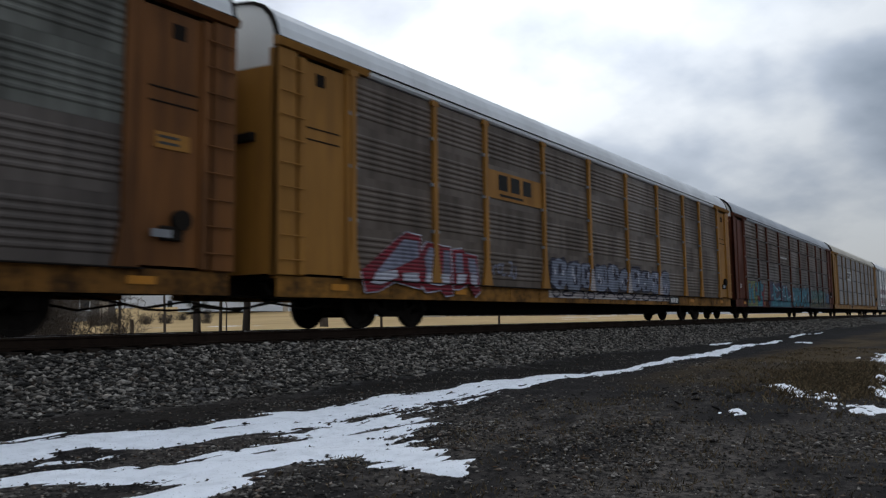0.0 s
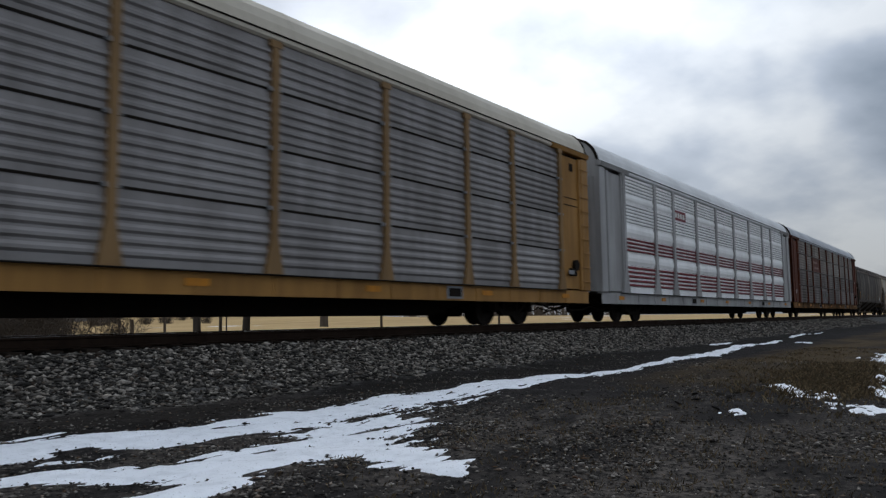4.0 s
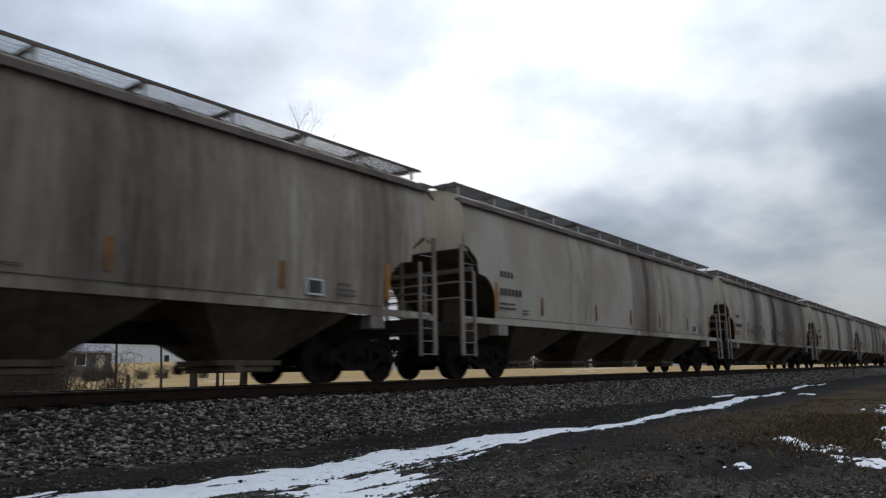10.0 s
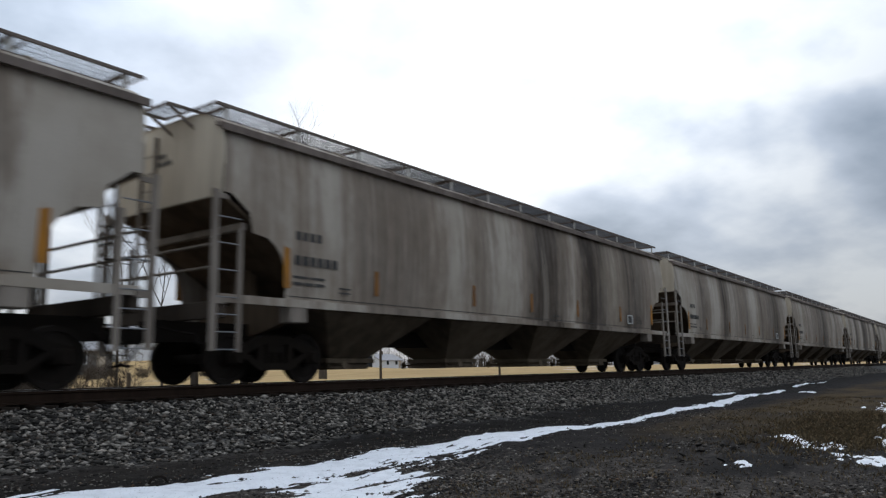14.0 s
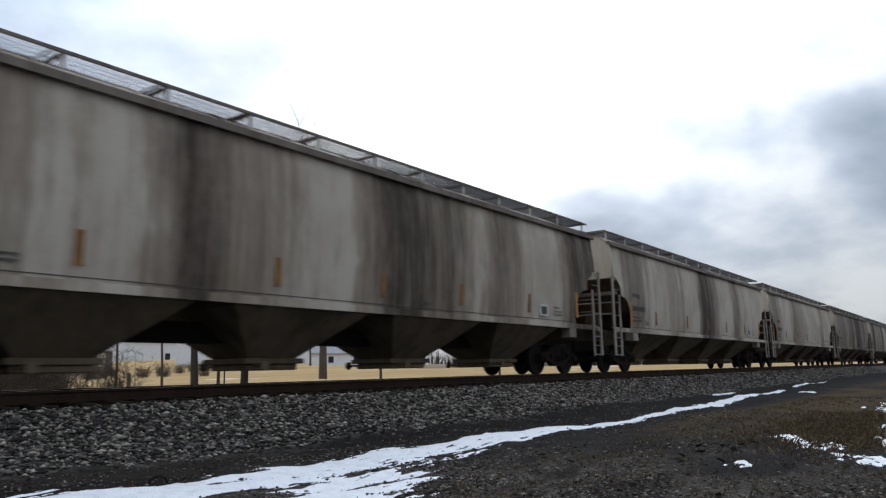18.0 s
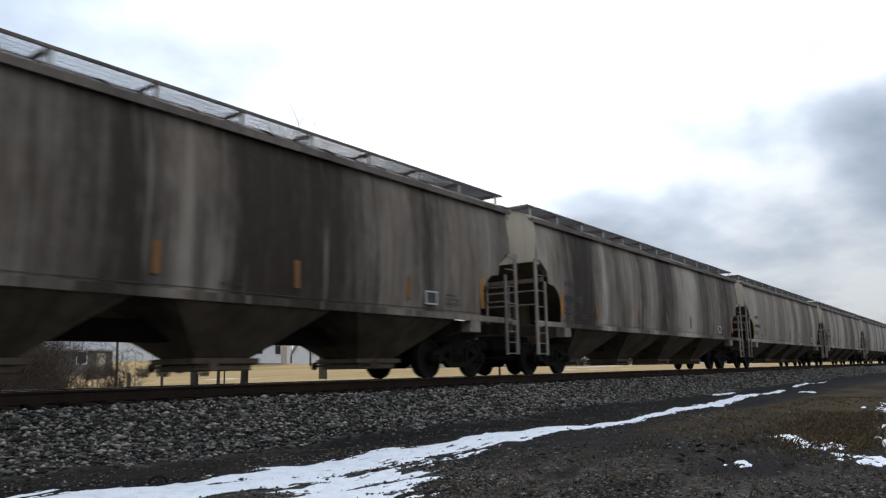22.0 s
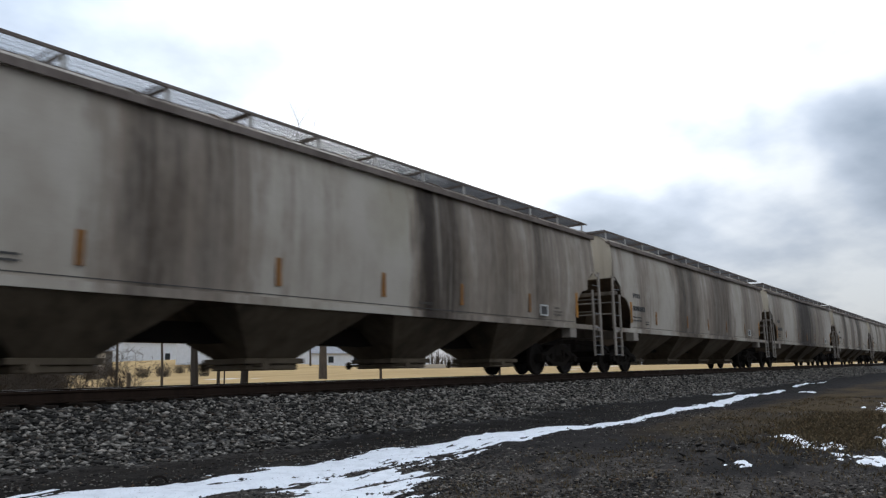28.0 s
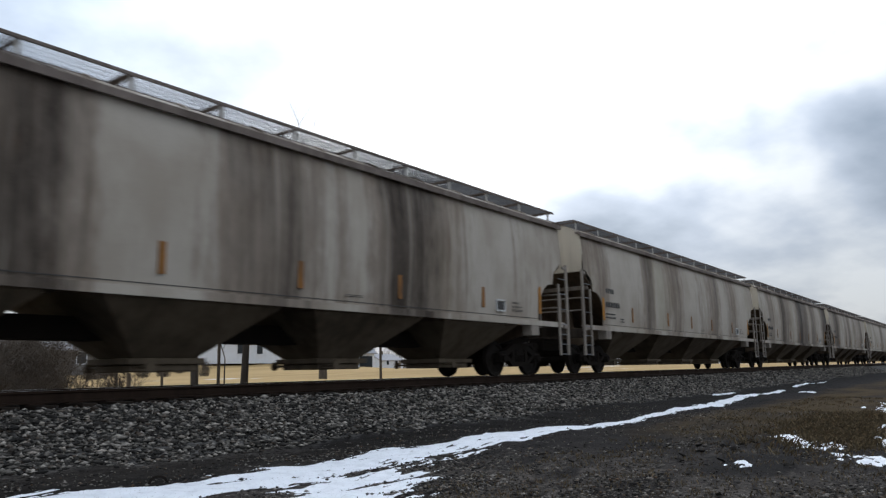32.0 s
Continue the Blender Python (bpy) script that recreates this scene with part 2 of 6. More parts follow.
def ground_mud():
    """Cinders, mud and gravel before the track, stone on the bed, dead grass in the field beyond."""
    g = Graph("ground_cinders_and_dead_grass")
    geo = g.N.new("ShaderNodeNewGeometry")
    sep = g.N.new("ShaderNodeSeparateXYZ")
    g.L.new(geo.outputs["Position"], sep.inputs[0])
    px, py = sep.outputs[0], sep.outputs[1]
    v = g.vec((1, 1, 1), world=True)
    big, mid, fine, grit = g.noise(v, 0.45, 4), g.noise(v, 2.6, 5), g.noise(v, 14, 5, 0.65), g.noise(v, 75, 3)
    wob = g.math("MULTIPLY", g.math("SUBTRACT", mid, 0.5), 1.6)
    c = g.mix(g.band(fine, 0.36, 0.66), (0.018, 0.0165, 0.0155), (0.105, 0.090, 0.079))
    c = g.mix(g.band(mid, 0.5, 0.7, 0, 0.6), c, (0.056, 0.047, 0.040))
    c = g.mix(g.band(grit, 0.60, 0.70, 0, 0.55), c, (0.17, 0.155, 0.14))
    c = g.mix(g.band(g.noise(g.vec((0.5, 1.1, 1), world=True), 0.9, 5), 0.49, 0.62, 0, 0.8), c, (0.0115, 0.0108, 0.0112))
    # wetter, blacker cinders farther along
    wet = g.band(g.math("ADD", px, g.math("MULTIPLY", wob, 2.5)), 5.5, 9.5, 0.0, 0.82)
    c = g.mix(wet, c, (0.0165, 0.0150, 0.0150))
    # damp dark cinders at the foot of the bank
    yy = g.math("ADD", py, wob)
    foot = g.math("MULTIPLY", g.band(yy, 5.9, 6.7), g.band(yy, 8.0, 7.3))
    c = g.mix(g.math("MULTIPLY", foot, 0.75), c, (0.020, 0.0175, 0.015))
    # brown dead grass away from the bank
    grass = g.math("MULTIPLY", g.band(g.math("ADD", px, g.math("MULTIPLY", wob, 3.0)), 9.5, 14.0), g.band(yy, 5.2, 4.4))
    c = g.mix(g.math("MULTIPLY", grass, g.band(big, 0.35, 0.6, 0.2, 0.85)), c, (0.072, 0.050, 0.026))
    # the stone bed
    bed = g.math("MULTIPLY", g.band(yy, 7.6, 8.2), g.band(py, 15.4, 14.6))
    stone = g.mix(g.band(fine, 0.38, 0.62), (0.040, 0.038, 0.036), (0.15, 0.142, 0.133))
    c = g.mix(bed, c, stone)
    # the field
    field = g.band(g.math("ADD", py, wob), 16.2, 18.5)
    straw = g.mix(g.band(g.noise(g.vec((0.04, 0.4, 1), world=True), 1.0, 5), 0.35, 0.65), (0.46, 0.32, 0.15), (0.36, 0.245, 0.115))
    straw = g.mix(g.band(g.noise(g.vec((0.012, 0.06, 1), world=True), 1.0, 4), 0.62, 0.66), straw, (0.75, 0.76, 0.78))
    c = g.mix(field, c, straw)
    g.bump(g.math("ADD", g.math("MULTIPLY", fine, 0.6), g.math("MULTIPLY", grit, 0.4)), 0.7, 0.03)
    return g.done(c, 0.95, 0.0, 0.06)


def stone_mix(name, dark, pale, rust=0.15, lift=3.0):
    g = Graph(name)
    geo = g.N.new("ShaderNodeNewGeometry")
    r = geo.outputs["Random Per Island"]
    c = g.mix(g.math("POWER", r, lift), dark, pale)
    tint = g.math("FRACT", g.math("MULTIPLY", r, 37.0))
    c = g.mix(g.band(tint, 0.8, 1.0, 0, rust), c, (0.30, 0.17, 0.09))
    grain = g.noise(g.vec(world=True), 60, 4)
    c = g.mix(g.band(grain, 0.3, 0.7, 0, 0.45), c, tuple(v * 0.45 for v in dark))
    g.bump(grain, 0.5, 0.006)
    return g.done(c, 0.9, 0.0, 0.12)


def snow_mat():
    g = Graph("old_snow")
    n = g.noise(g.vec(world=True), 7, 5)
    f = g.noise(g.vec(world=True), 70, 3)
    c = g.mix(g.band(n, 0.42, 0.72, 0, 0.5), (0.88, 0.90, 0.94), (0.62, 0.64, 0.67))
    c = g.mix(g.band(f, 0.63, 0.70, 0, 0.7), c, (0.16, 0.14, 0.12))
    g.bump(g.math("ADD", n, g.math("MULTIPLY", f, 0.3)), 0.5, 0.02)
    return g.done(c, 0.75, 0.0, 0.2)


MAT = {
    "hopper": hopper_paint("hopper_grey_paint", "23431242332524315231"),
    "hopper_end": coat("cream_grey_end_paint", (0.62, 0.55, 0.44), (0.24, 0.19, 0.14), 0.45, 0.65, size=0.9),
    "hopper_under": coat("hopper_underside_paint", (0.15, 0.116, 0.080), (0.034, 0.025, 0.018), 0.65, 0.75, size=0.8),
    "worn_orange": coat("worn_yellow_reflective_tape", (0.50, 0.215, 0.03), (0.13, 0.08, 0.045), 0.75, 0.55, size=5),
    "grey_boards": coat("weathered_grey_boards", (0.17, 0.165, 0.16), (0.07, 0.066, 0.062), 0.6, 0.8, size=1.5),
    "hopper_sill": coat("hopper_sill_paint", (0.33, 0.285, 0.24), (0.08, 0.062, 0.05), 0.65, 0.6, size=1.2),
    "slope": coat("brown_slope_sheet", (0.14, 0.102, 0.070), (0.036, 0.026, 0.019), 0.6, 0.8, size=1.0),
    "eave": coat("grimy_eave", (0.22, 0.180, 0.155), (0.06, 0.046, 0.038), 0.6, 0.7, size=1.2),
    "sooty": coat("sooty_brown_paint", (0.075, 0.058, 0.045), (0.02, 0.015, 0.011), 0.7, 0.75, size=1.2),
    "sooty_end": coat("sooty_grey_end_paint", (0.13, 0.107, 0.086), (0.05, 0.039, 0.03), 0.7, 0.7, size=0.9),
    "pale_bracket": coat("pale_painted_bracket", (0.52, 0.50, 0.46), (0.25, 0.22, 0.19), 0.4, 0.6),
    "galv": coat("galvanised_grating", (0.26, 0.265, 0.275), (0.12, 0.12, 0.12), 0.4, 0.6, 0.0),
    "mesh": coat("galvanised_mesh", (0.20, 0.20, 0.205), (0.10, 0.097, 0.094), 0.5, 0.6, 0.0, size=1.3, upright=False),
    "dark": coat("oily_black_steel", (0.014, 0.0115, 0.0098), (0.026, 0.020, 0.015), 0.5, 0.85, size=3, spec=0.05),
    "wheel": coat("worn_wheel_steel", (0.020, 0.016, 0.013), (0.011, 0.009, 0.0078), 0.6, 0.8, 0.0, size=4, upright=False, spec=0.1),
    "rail": coat("rusty_rail", (0.034, 0.022, 0.016), (0.014, 0.010, 0.008), 0.5, 0.85, 0.0, spec=0.05),
    "railhead": coat("polished_rail_head", (0.42, 0.41, 0.40), (0.2, 0.18, 0.16), 0.3, 0.3, 0.9, upright=False),
    "tie": coat("creosoted_wood", (0.03, 0.023, 0.018), (0.012, 0.010, 0.009), 0.5, 0.9, size=3, upright=False, spec=0.05),
    "orange": coat("yellow_orange_reflective_tape", (0.60, 0.24, 0.025), (0.20, 0.10, 0.04), 0.5, 0.5, size=2),
    "faded_orange": coat("faded_reflective_tape", (0.32, 0.14, 0.035), (0.105, 0.07, 0.048), 0.9, 0.6, size=6),
    "letter": coat("black_lettering", (0.05, 0.048, 0.046), (0.16, 0.15, 0.14), 0.45, 0.6),
    "faint_letter": coat("worn_pinkish_lettering", (0.34, 0.24, 0.21), (0.12, 0.05, 0.035), 0.7, 0.6, size=4),
    "pale_letter": coat("white_lettering", (0.72, 0.72, 0.70), (0.3, 0.27, 0.24), 0.4, 0.6),
    "yellow": coat("ochre_yellow_paint", (0.36, 0.165, 0.033), (0.10, 0.052, 0.022), 0.45, 0.5, size=1.0),
    "tan_ochre": coat("sun_bleached_ochre_paint", (0.37, 0.193, 0.056), (0.12, 0.064, 0.028), 0.5, 0.55, size=1.0),
    "dull_ochre": coat("faded_ochre_paint", (0.27, 0.165, 0.075), (0.10, 0.062, 0.036), 0.6, 0.6, size=1.0),
    "rusty_yellow": coat("rust_stained_ochre_paint", (0.195, 0.076, 0.021), (0.042, 0.022, 0.013), 0.7, 0.6, size=1.0),
    "yellow_sill": coat("grimy_yellow_sill_paint", (0.30, 0.135, 0.024), (0.022, 0.015, 0.011), 0.92, 0.7, size=1.6, upright=False),
    "maroon": coat("oxide_red_paint", (0.118, 0.034, 0.018), (0.024, 0.011, 0.007), 0.62, 0.6, size=1.0, spec=0.1),
    "rusty_sill": coat("rusty_brown_sill_paint", (0.20, 0.088, 0.018), (0.016, 0.010, 0.007), 0.97, 0.75, size=1.6, upright=False),
    "silver": coat("pale_grey_paint", (0.37, 0.365, 0.36), (0.11, 0.10, 0.095), 0.4, 0.45, size=1.0),
    "galv_panel": coat("galvanised_panel", (0.275, 0.26, 0.255), (0.09, 0.078, 0.07), 0.45, 0.5, 0.35, size=0.8, spec=0.28),
    "brown_panel": coat("dirty_galvanised_panel", (0.138, 0.103, 0.080), (0.035, 0.025, 0.018), 0.72, 0.55, 0.0, size=0.8, spec=0.28),
    "dull_panel": coat("dull_galvanised_panel", (0.235, 0.205, 0.175), (0.045, 0.037, 0.033), 0.75, 0.6, 0.0, size=0.9, spec=0.28),
    "bright_panel": coat("bright_galvanised_panel", (0.93, 0.93, 0.92), (0.50, 0.48, 0.46), 0.3, 0.5, 0.0, size=0.8),
    "red_stripe": coat("dark_red_stripe_paint", (0.19, 0.028, 0.036), (0.07, 0.03, 0.03), 0.3, 0.5),
    "cap": coat("chalky_white_paint", (0.80, 0.79, 0.76), (0.45, 0.43, 0.40), 0.35, 0.6, size=0.8),
    "white_roof": coat("dull_white_roof", (0.74, 0.75, 0.76), (0.42, 0.41, 0.40), 0.35, 0.55, size=0.6),
    "cream_roof": coat("cream_roof", (0.58, 0.53, 0.44), (0.30, 0.26, 0.21), 0.35, 0.55, size=0.6),
    "grey_roof": coat("weathered_grey_roof", (0.46, 0.48, 0.51), (0.26, 0.26, 0.27), 0.35, 0.55, size=0.6),
    "ground": ground_mud(),
    "ballast": stone_mix("crushed_ballast_stone", (0.030, 0.028, 0.026), (0.52, 0.472, 0.412), 0.14, 2.7),
    "pebble": stone_mix("mixed_pebbles", (0.030, 0.027, 0.025), (0.42, 0.38, 0.335), 0.35),
    "snow": snow_mat(),
    "straw": stone_mix("dead_grass_blades", (0.075, 0.056, 0.033), (0.26, 0.195, 0.11), 0.3),
    "bark": coat("grey_brown_bark", (0.10, 0.082, 0.066), (0.04, 0.033, 0.028), 0.5, 0.9, size=4),
    "wood": coat("weathered_post_wood", (0.17, 0.135, 0.10), (0.06, 0.05, 0.04), 0.5, 0.9, size=4),
    "siding": coat("white_siding", (0.74, 0.77, 0.82), (0.50, 0.51, 0.54), 0.3, 0.6, upright=False),
    "beige": coat("beige_siding", (0.52, 0.46, 0.38), (0.34, 0.30, 0.25), 0.3, 0.7, upright=False),
    "shingle": coat("snow_dusted_shingles", (0.40, 0.40, 0.42), (0.20, 0.195, 0.20), 0.5, 0.8, upright=False),
    "pane": coat("dark_window_pane", (0.03, 0.035, 0.04), (0.06, 0.06, 0.06), 0.2, 0.15),
    "steel_spray": sprayed("blue_grey_spray_paint", (0.19, 0.21, 0.27), (0.08, 0.085, 0.11), 0.6, 2.5),
    "pink_spray": sprayed("pinkish_white_spray_paint", (0.42, 0.37, 0.36), (0.20, 0.17, 0.16)),
    "white_spray": sprayed("white_spray_paint", (0.48, 0.48, 0.54), (0.22, 0.21, 0.26)),
    "grey_spray": sprayed("grey_spray_paint", (0.22, 0.225, 0.29), (0.09, 0.085, 0.12), 0.7),
    "red_spray": sprayed("crimson_spray_paint", (0.22, 0.018, 0.030), (0.09, 0.018, 0.022)),
    "cyan_spray": sprayed("turquoise_spray_paint", (0.05, 0.215, 0.265), (0.018, 0.075, 0.12), 0.65),
    "blue_spray": sprayed("blue_spray_paint", (0.055, 0.14, 0.24), (0.03, 0.06, 0.10), 0.7),
    "sea_spray": sprayed("sea_green_spray_paint", (0.055, 0.17, 0.15), (0.03, 0.08, 0.08)),
    "navy_spray": sprayed("dark_violet_spray_paint", (0.022, 0.018, 0.036), (0.02, 0.016, 0.02)),
    "violet_spray": sprayed("dull_violet_spray_paint", (0.050, 0.036, 0.085), (0.045, 0.035, 0.04), 0.8),
    "khaki_spray": sprayed("khaki_spray_paint", (0.19, 0.165, 0.09), (0.055, 0.065, 0.04), 0.85, 1.6),
    "teal_spray": sprayed("faded_teal_spray_paint", (0.075, 0.19, 0.185), (0.035, 0.10, 0.075), 0.75, 2.0),
    "lime_spray": sprayed("yellow_green_spray_paint", (0.20, 0.22, 0.075), (0.08, 0.11, 0.06)),
    "ink": coat("fresh_black_lettering", (0.012, 0.011, 0.010), (0.03, 0.026, 0.02), 0.4, 0.6),
    "dark_panel": coat("dark_brown_galvanised_panel", (0.120, 0.097, 0.082), (0.024, 0.018, 0.015), 0.75, 0.55, 0.0, size=0.8, spec=0.28),
    "green_panel": coat("greenish_grey_dirty_panel", (0.185, 0.185, 0.160), (0.035, 0.032, 0.027), 0.75, 0.7, 0.0, size=0.7, spec=0.28),
}


# run-down grime of the hopper cars, car by car from the first
GRIME = ("77776767576867585645", "22222443265455433352", "11111222113532211321", "22223641284466544632", "23313621226112355611", "33244424236627535532",
         "22352263344224456532", "33233344556534243322", "22422643147552531266", "25421331176311521211", "35311253322200242122", "34555445674777646445",
         "25772636366313654664", "22333434332524545154", "35415241145345613524", "23563214252142335222", "11115432211753535333", "31421255524555124333",
         "24321125787654443222", "11125611453266321222", "33112513411325133112")
for q, grime_map in enumerate(GRIME):
    if q == 0:
        MAT["hopper_0"] = hopper_paint("hopper_sooty_paint", grime_map, (0.36, 0.31, 0.26), (0.26, 0.218, 0.178), (0.018, 0.0135, 0.011))
    else:
        MAT["hopper_%d" % q] = hopper_paint("hopper_weathered_paint", grime_map)


# ---- mesh helpers ----
def mesh_of(name, bm, material, smooth=False):
    bmesh.ops.recalc_face_normals(bm, faces=bm.faces)
    me = bpy.data.meshes.new(name)
    bm.to_mesh(me)
    bm.free()
    me.materials.append(MAT[material])
    if smooth:
        me.polygons.foreach_set("use_smooth", [True] * len(me.polygons))
    return me


def part(name, bm, material, parent, label="", at=None, smooth=False):
    """Links a bmesh, or a mesh that is already made, as one object under a thing or a part."""
    me = bm if isinstance(bm, bpy.types.Mesh) else mesh_of(name, bm, material, smooth)
    ob = new(name, me)
    ob.parent = parent
    if at is not None:
        ob.matrix_basis = at if isinstance(at, Matrix) else Matrix.Translation(at)
    return tagged(ob, label)


def thing(name, label, category, group="", at=(0, 0, 0), kind=""):
    ob = new(name)
    ob.empty_display_size = 0.3
    ob.matrix_basis = at if isinstance(at, Matrix) else Matrix.Translation(at)
    return tagged(ob, label, category, group, kind)


def box(bm, x0, x1, y0, y1, z0, z1, bevel=0.0):
    v = [bm.verts.new((x, y, z)) for x in (x0, x1) for y in (y0, y1) for z in (z0, z1)]
    faces = [bm.faces.new([v[i] for i in f]) for f in ((0, 1, 3, 2), (4, 6, 7, 5), (0, 4, 5, 1), (2, 3, 7, 6), (0, 2, 6, 4), (1, 5, 7, 3))]
    if bevel:
        edges = list({e for f in faces for e in f.edges})
        bmesh.ops.bevel(bm, geom=edges, offset=bevel, segments=1, affect="EDGES")
    return bm


def new_box(*a, **k):
    return box(bmesh.new(), *a, **k)


def prism(bm, outline, axis, a, b):
    """An outline of two coordinates, drawn out along an axis (0, 1 or 2) from a to b."""
    def at(p, w):
        q = list(p)
        q.insert(axis, w)
        return bm.verts.new(q)
    lo, hi = [at(p, a) for p in outline], [at(p, b) for p in outline]
    bm.faces.new(lo), bm.faces.new(hi[::-1])
    for i in range(len(outline)):
        j = (i + 1) % len(outline)
        bm.faces.new((lo[i], lo[j], hi[j], hi[i]))
    return bm


def rod(bm, a, b, r, r2=None, sides=6):
    a, b = Vector(a), Vector(b)
    d = (b - a).normalized()
    s = d.cross((0, 0, 1) if abs(d.z) < 0.9 else (1, 0, 0)).normalized()
    t = d.cross(s)
    rings = []
    for c, rad in ((a, r), (b, r if r2 is None else r2)):
        rings.append([bm.verts.new(c + rad * (math.cos(k * math.tau / sides) * s + math.sin(k * math.tau / sides) * t)) for k in range(sides)])
    for k in range(sides):
        j = (k + 1) % sides
        bm.faces.new((rings[0][k], rings[0][j], rings[1][j], rings[1][k]))
    bm.faces.new(rings[0][::-1]), bm.faces.new(rings[1])
    return bm


def lathe(bm, profile, axis_y=True, sides=28):
    """A closed profile of (radius, y) turned round the y axis."""
    rings = [[bm.verts.new((r * math.cos(k * math.tau / sides), y, r * math.sin(k * math.tau / sides))) for k in range(sides)] for r, y in profile]
    for n in range(len(rings) - 1):
        for k in range(sides):
            j = (k + 1) % sides
            bm.faces.new((rings[n][k], rings[n][j], rings[n + 1][j], rings[n + 1][k]))
    bm.faces.new(rings[0]), bm.faces.new(rings[-1][::-1])
    return bm


def sheet(bm, rows):
    """Faces between rows of points of one length."""
    vs = [[bm.verts.new(p) for p in row] for row in rows]
    for a, b in zip(vs, vs[1:]):
        for i in range(len(a) - 1):
            bm.faces.new((a[i], a[i + 1], b[i + 1], b[i]))
    return bm


# ---- running gear, shared by all the cars ----
def make_wheelset_mesh():
    bm = bmesh.new()
    rod(bm, (0, -0.9, 0), (0, 0.9, 0), 0.085, sides=12)
    for side in (-1, 1):
        y = side * 0.75
        lathe(bm, [(0.16, y - 0.09), (0.17, y - 0.05), (0.36, y - 0.03), (0.37, y - 0.065), (0.455, y - 0.065), (0.46, y + 0.03 * -side), (0.455, y + 0.065),
                   (0.37, y + 0.065), (0.36, y + 0.02), (0.17, y + 0.05), (0.16, y + 0.09)])
        for k in range(3):
            a = k * math.tau / 3
            rod(bm, (0.10 * math.cos(a), y + side * 0.09, 0.10 * math.sin(a)), (0.10 * math.cos(a), y + side * 0.17, 0.10 * math.sin(a)), 0.02)
    return mesh_of("wheelset", bm, "wheel")


def make_side_frame_mesh():
    """Cast side frame: arched top bar, sagging bottom bar, columns and journal boxes."""
    bm = bmesh.new()
    top = [(-1.05, 0.44), (-1.05, 0.60), (-0.75, 0.66), (-0.30, 0.86), (0.30, 0.86), (0.75, 0.66), (1.05, 0.60), (1.05, 0.44), (0.72, 0.50), (0.30, 0.70), (-0.30, 0.70), (-0.72, 0.50)]
    prism(bm, top, 1, -0.08, 0.08)
    prism(bm, [(-0.80, 0.52), (-0.38, 0.24), (0.38, 0.24), (0.80, 0.52), (0.70, 0.56), (0.34, 0.36), (-0.34, 0.36), (-0.70, 0.56)], 1, -0.075, 0.075)
    for x in (-0.40, 0.28):
        box(bm, x, x + 0.12, -0.07, 0.07, 0.30, 0.78)
    for x in (-0.889, 0.889):
        box(bm, x - 0.15, x + 0.15, -0.11, 0.11, 0.34, 0.58, 0.03)
        rod(bm, (x, -0.17, 0.46), (x, -0.11, 0.46), 0.10, sides=12)
    return mesh_of("side_frame", bm, "dark")


def make_spring_mesh():
    bm = bmesh.new()
    for x in (-0.17, 0.0, 0.17):
        for k in range(7):
            lathe_z = 0.37 + k * 0.045
            rod(bm, (x, 0, lathe_z), (x, 0, lathe_z + 0.028), 0.075, sides=10)
        rod(bm, (x, 0, 0.36), (x, 0, 0.70), 0.05, sides=8)
    return mesh_of("spring_nest", bm, "dark")


GEAR = {"wheelset": make_wheelset_mesh(), "frame": make_side_frame_mesh(), "spring": make_spring_mesh(),
        "bolster": mesh_of("truck_bolster", new_box(-0.2, 0.2, -1.05, 1.05, 0.52, 0.86, bevel=0.03), "dark"),
        "shoe": mesh_of("brake_beam", new_box(-0.05, 0.05, -0.85, 0.85, 0.36, 0.46, bevel=0.01), "dark")}


def add_truck(car, x):
    truck = part("truck_bolster", GEAR["bolster"], "", car, "black cast steel truck on two axles", at=(x, 0, 0))
    truck.name = "truck"
    for y in (-0.98, 0.98):
        part("side_frame", GEAR["frame"], "", truck, at=pose(0, y, 0, rz=0 if y < 0 else 180))
        tagged(part("spring_nest", GEAR["spring"], "", truck, at=(0, y, 0)), kind="stuff")
    for dx in (-0.889, 0.889):
        part("wheelset", GEAR["wheelset"], "", truck, "worn steel wheels on an axle", at=(dx, 0, 0.46))
        part("brake_beam", GEAR["shoe"], "", truck, at=(dx - math.copysign(0.52, dx), 0, 0))
    return truck


def make_coupler_mesh():
    bm = bmesh.new()
    box(bm, -0.35, 0.75, -0.07, 0.07, 0.76, 0.90, 0.015)
    prism(bm, [(-0.35, -0.06), (-0.40, -0.16), (-0.62, -0.19), (-0.70, -0.13), (-0.60, -0.05), (-0.66, 0.06), (-0.58, 0.18), (-0.42, 0.17), (-0.35, 0.08)], 2, 0.70, 0.96)
    rod(bm, (-0.52, 0.1, 0.62), (-0.52, 0.1, 1.0), 0.03)
    return mesh_of("coupler", bm, "dark")


def make_hose_mesh():
    bm = bmesh.new()
    pts = [(0.0, 0.28, 0.86), (-0.14, 0.28, 0.72), (-0.26, 0.29, 0.50), (-0.42, 0.30, 0.36), (-0.62, 0.31, 0.33)]
    for a, b in zip(pts, pts[1:]):
        rod(bm, a, b, 0.025)
    return mesh_of("air_hose", bm, "dark")


def make_lever_mesh():
    bm = bmesh.new()
    pts = [(-0.35, 0.05, 1.0), (-0.15, -0.1, 1.02), (-0.05, -0.5, 0.92), (-0.08, -1.2, 0.82), (-0.12, -1.42, 0.62)]
    for a, b in zip(pts, pts[1:]):
        rod(bm, a, b, 0.016)
    return mesh_of("uncoupling_lever", bm, "dark")


GEAR["coupler"], GEAR["hose"], GEAR["lever"] = make_coupler_mesh(), make_hose_mesh(), make_lever_mesh()
FLIP = pose(0, 0, 0, rz=180)


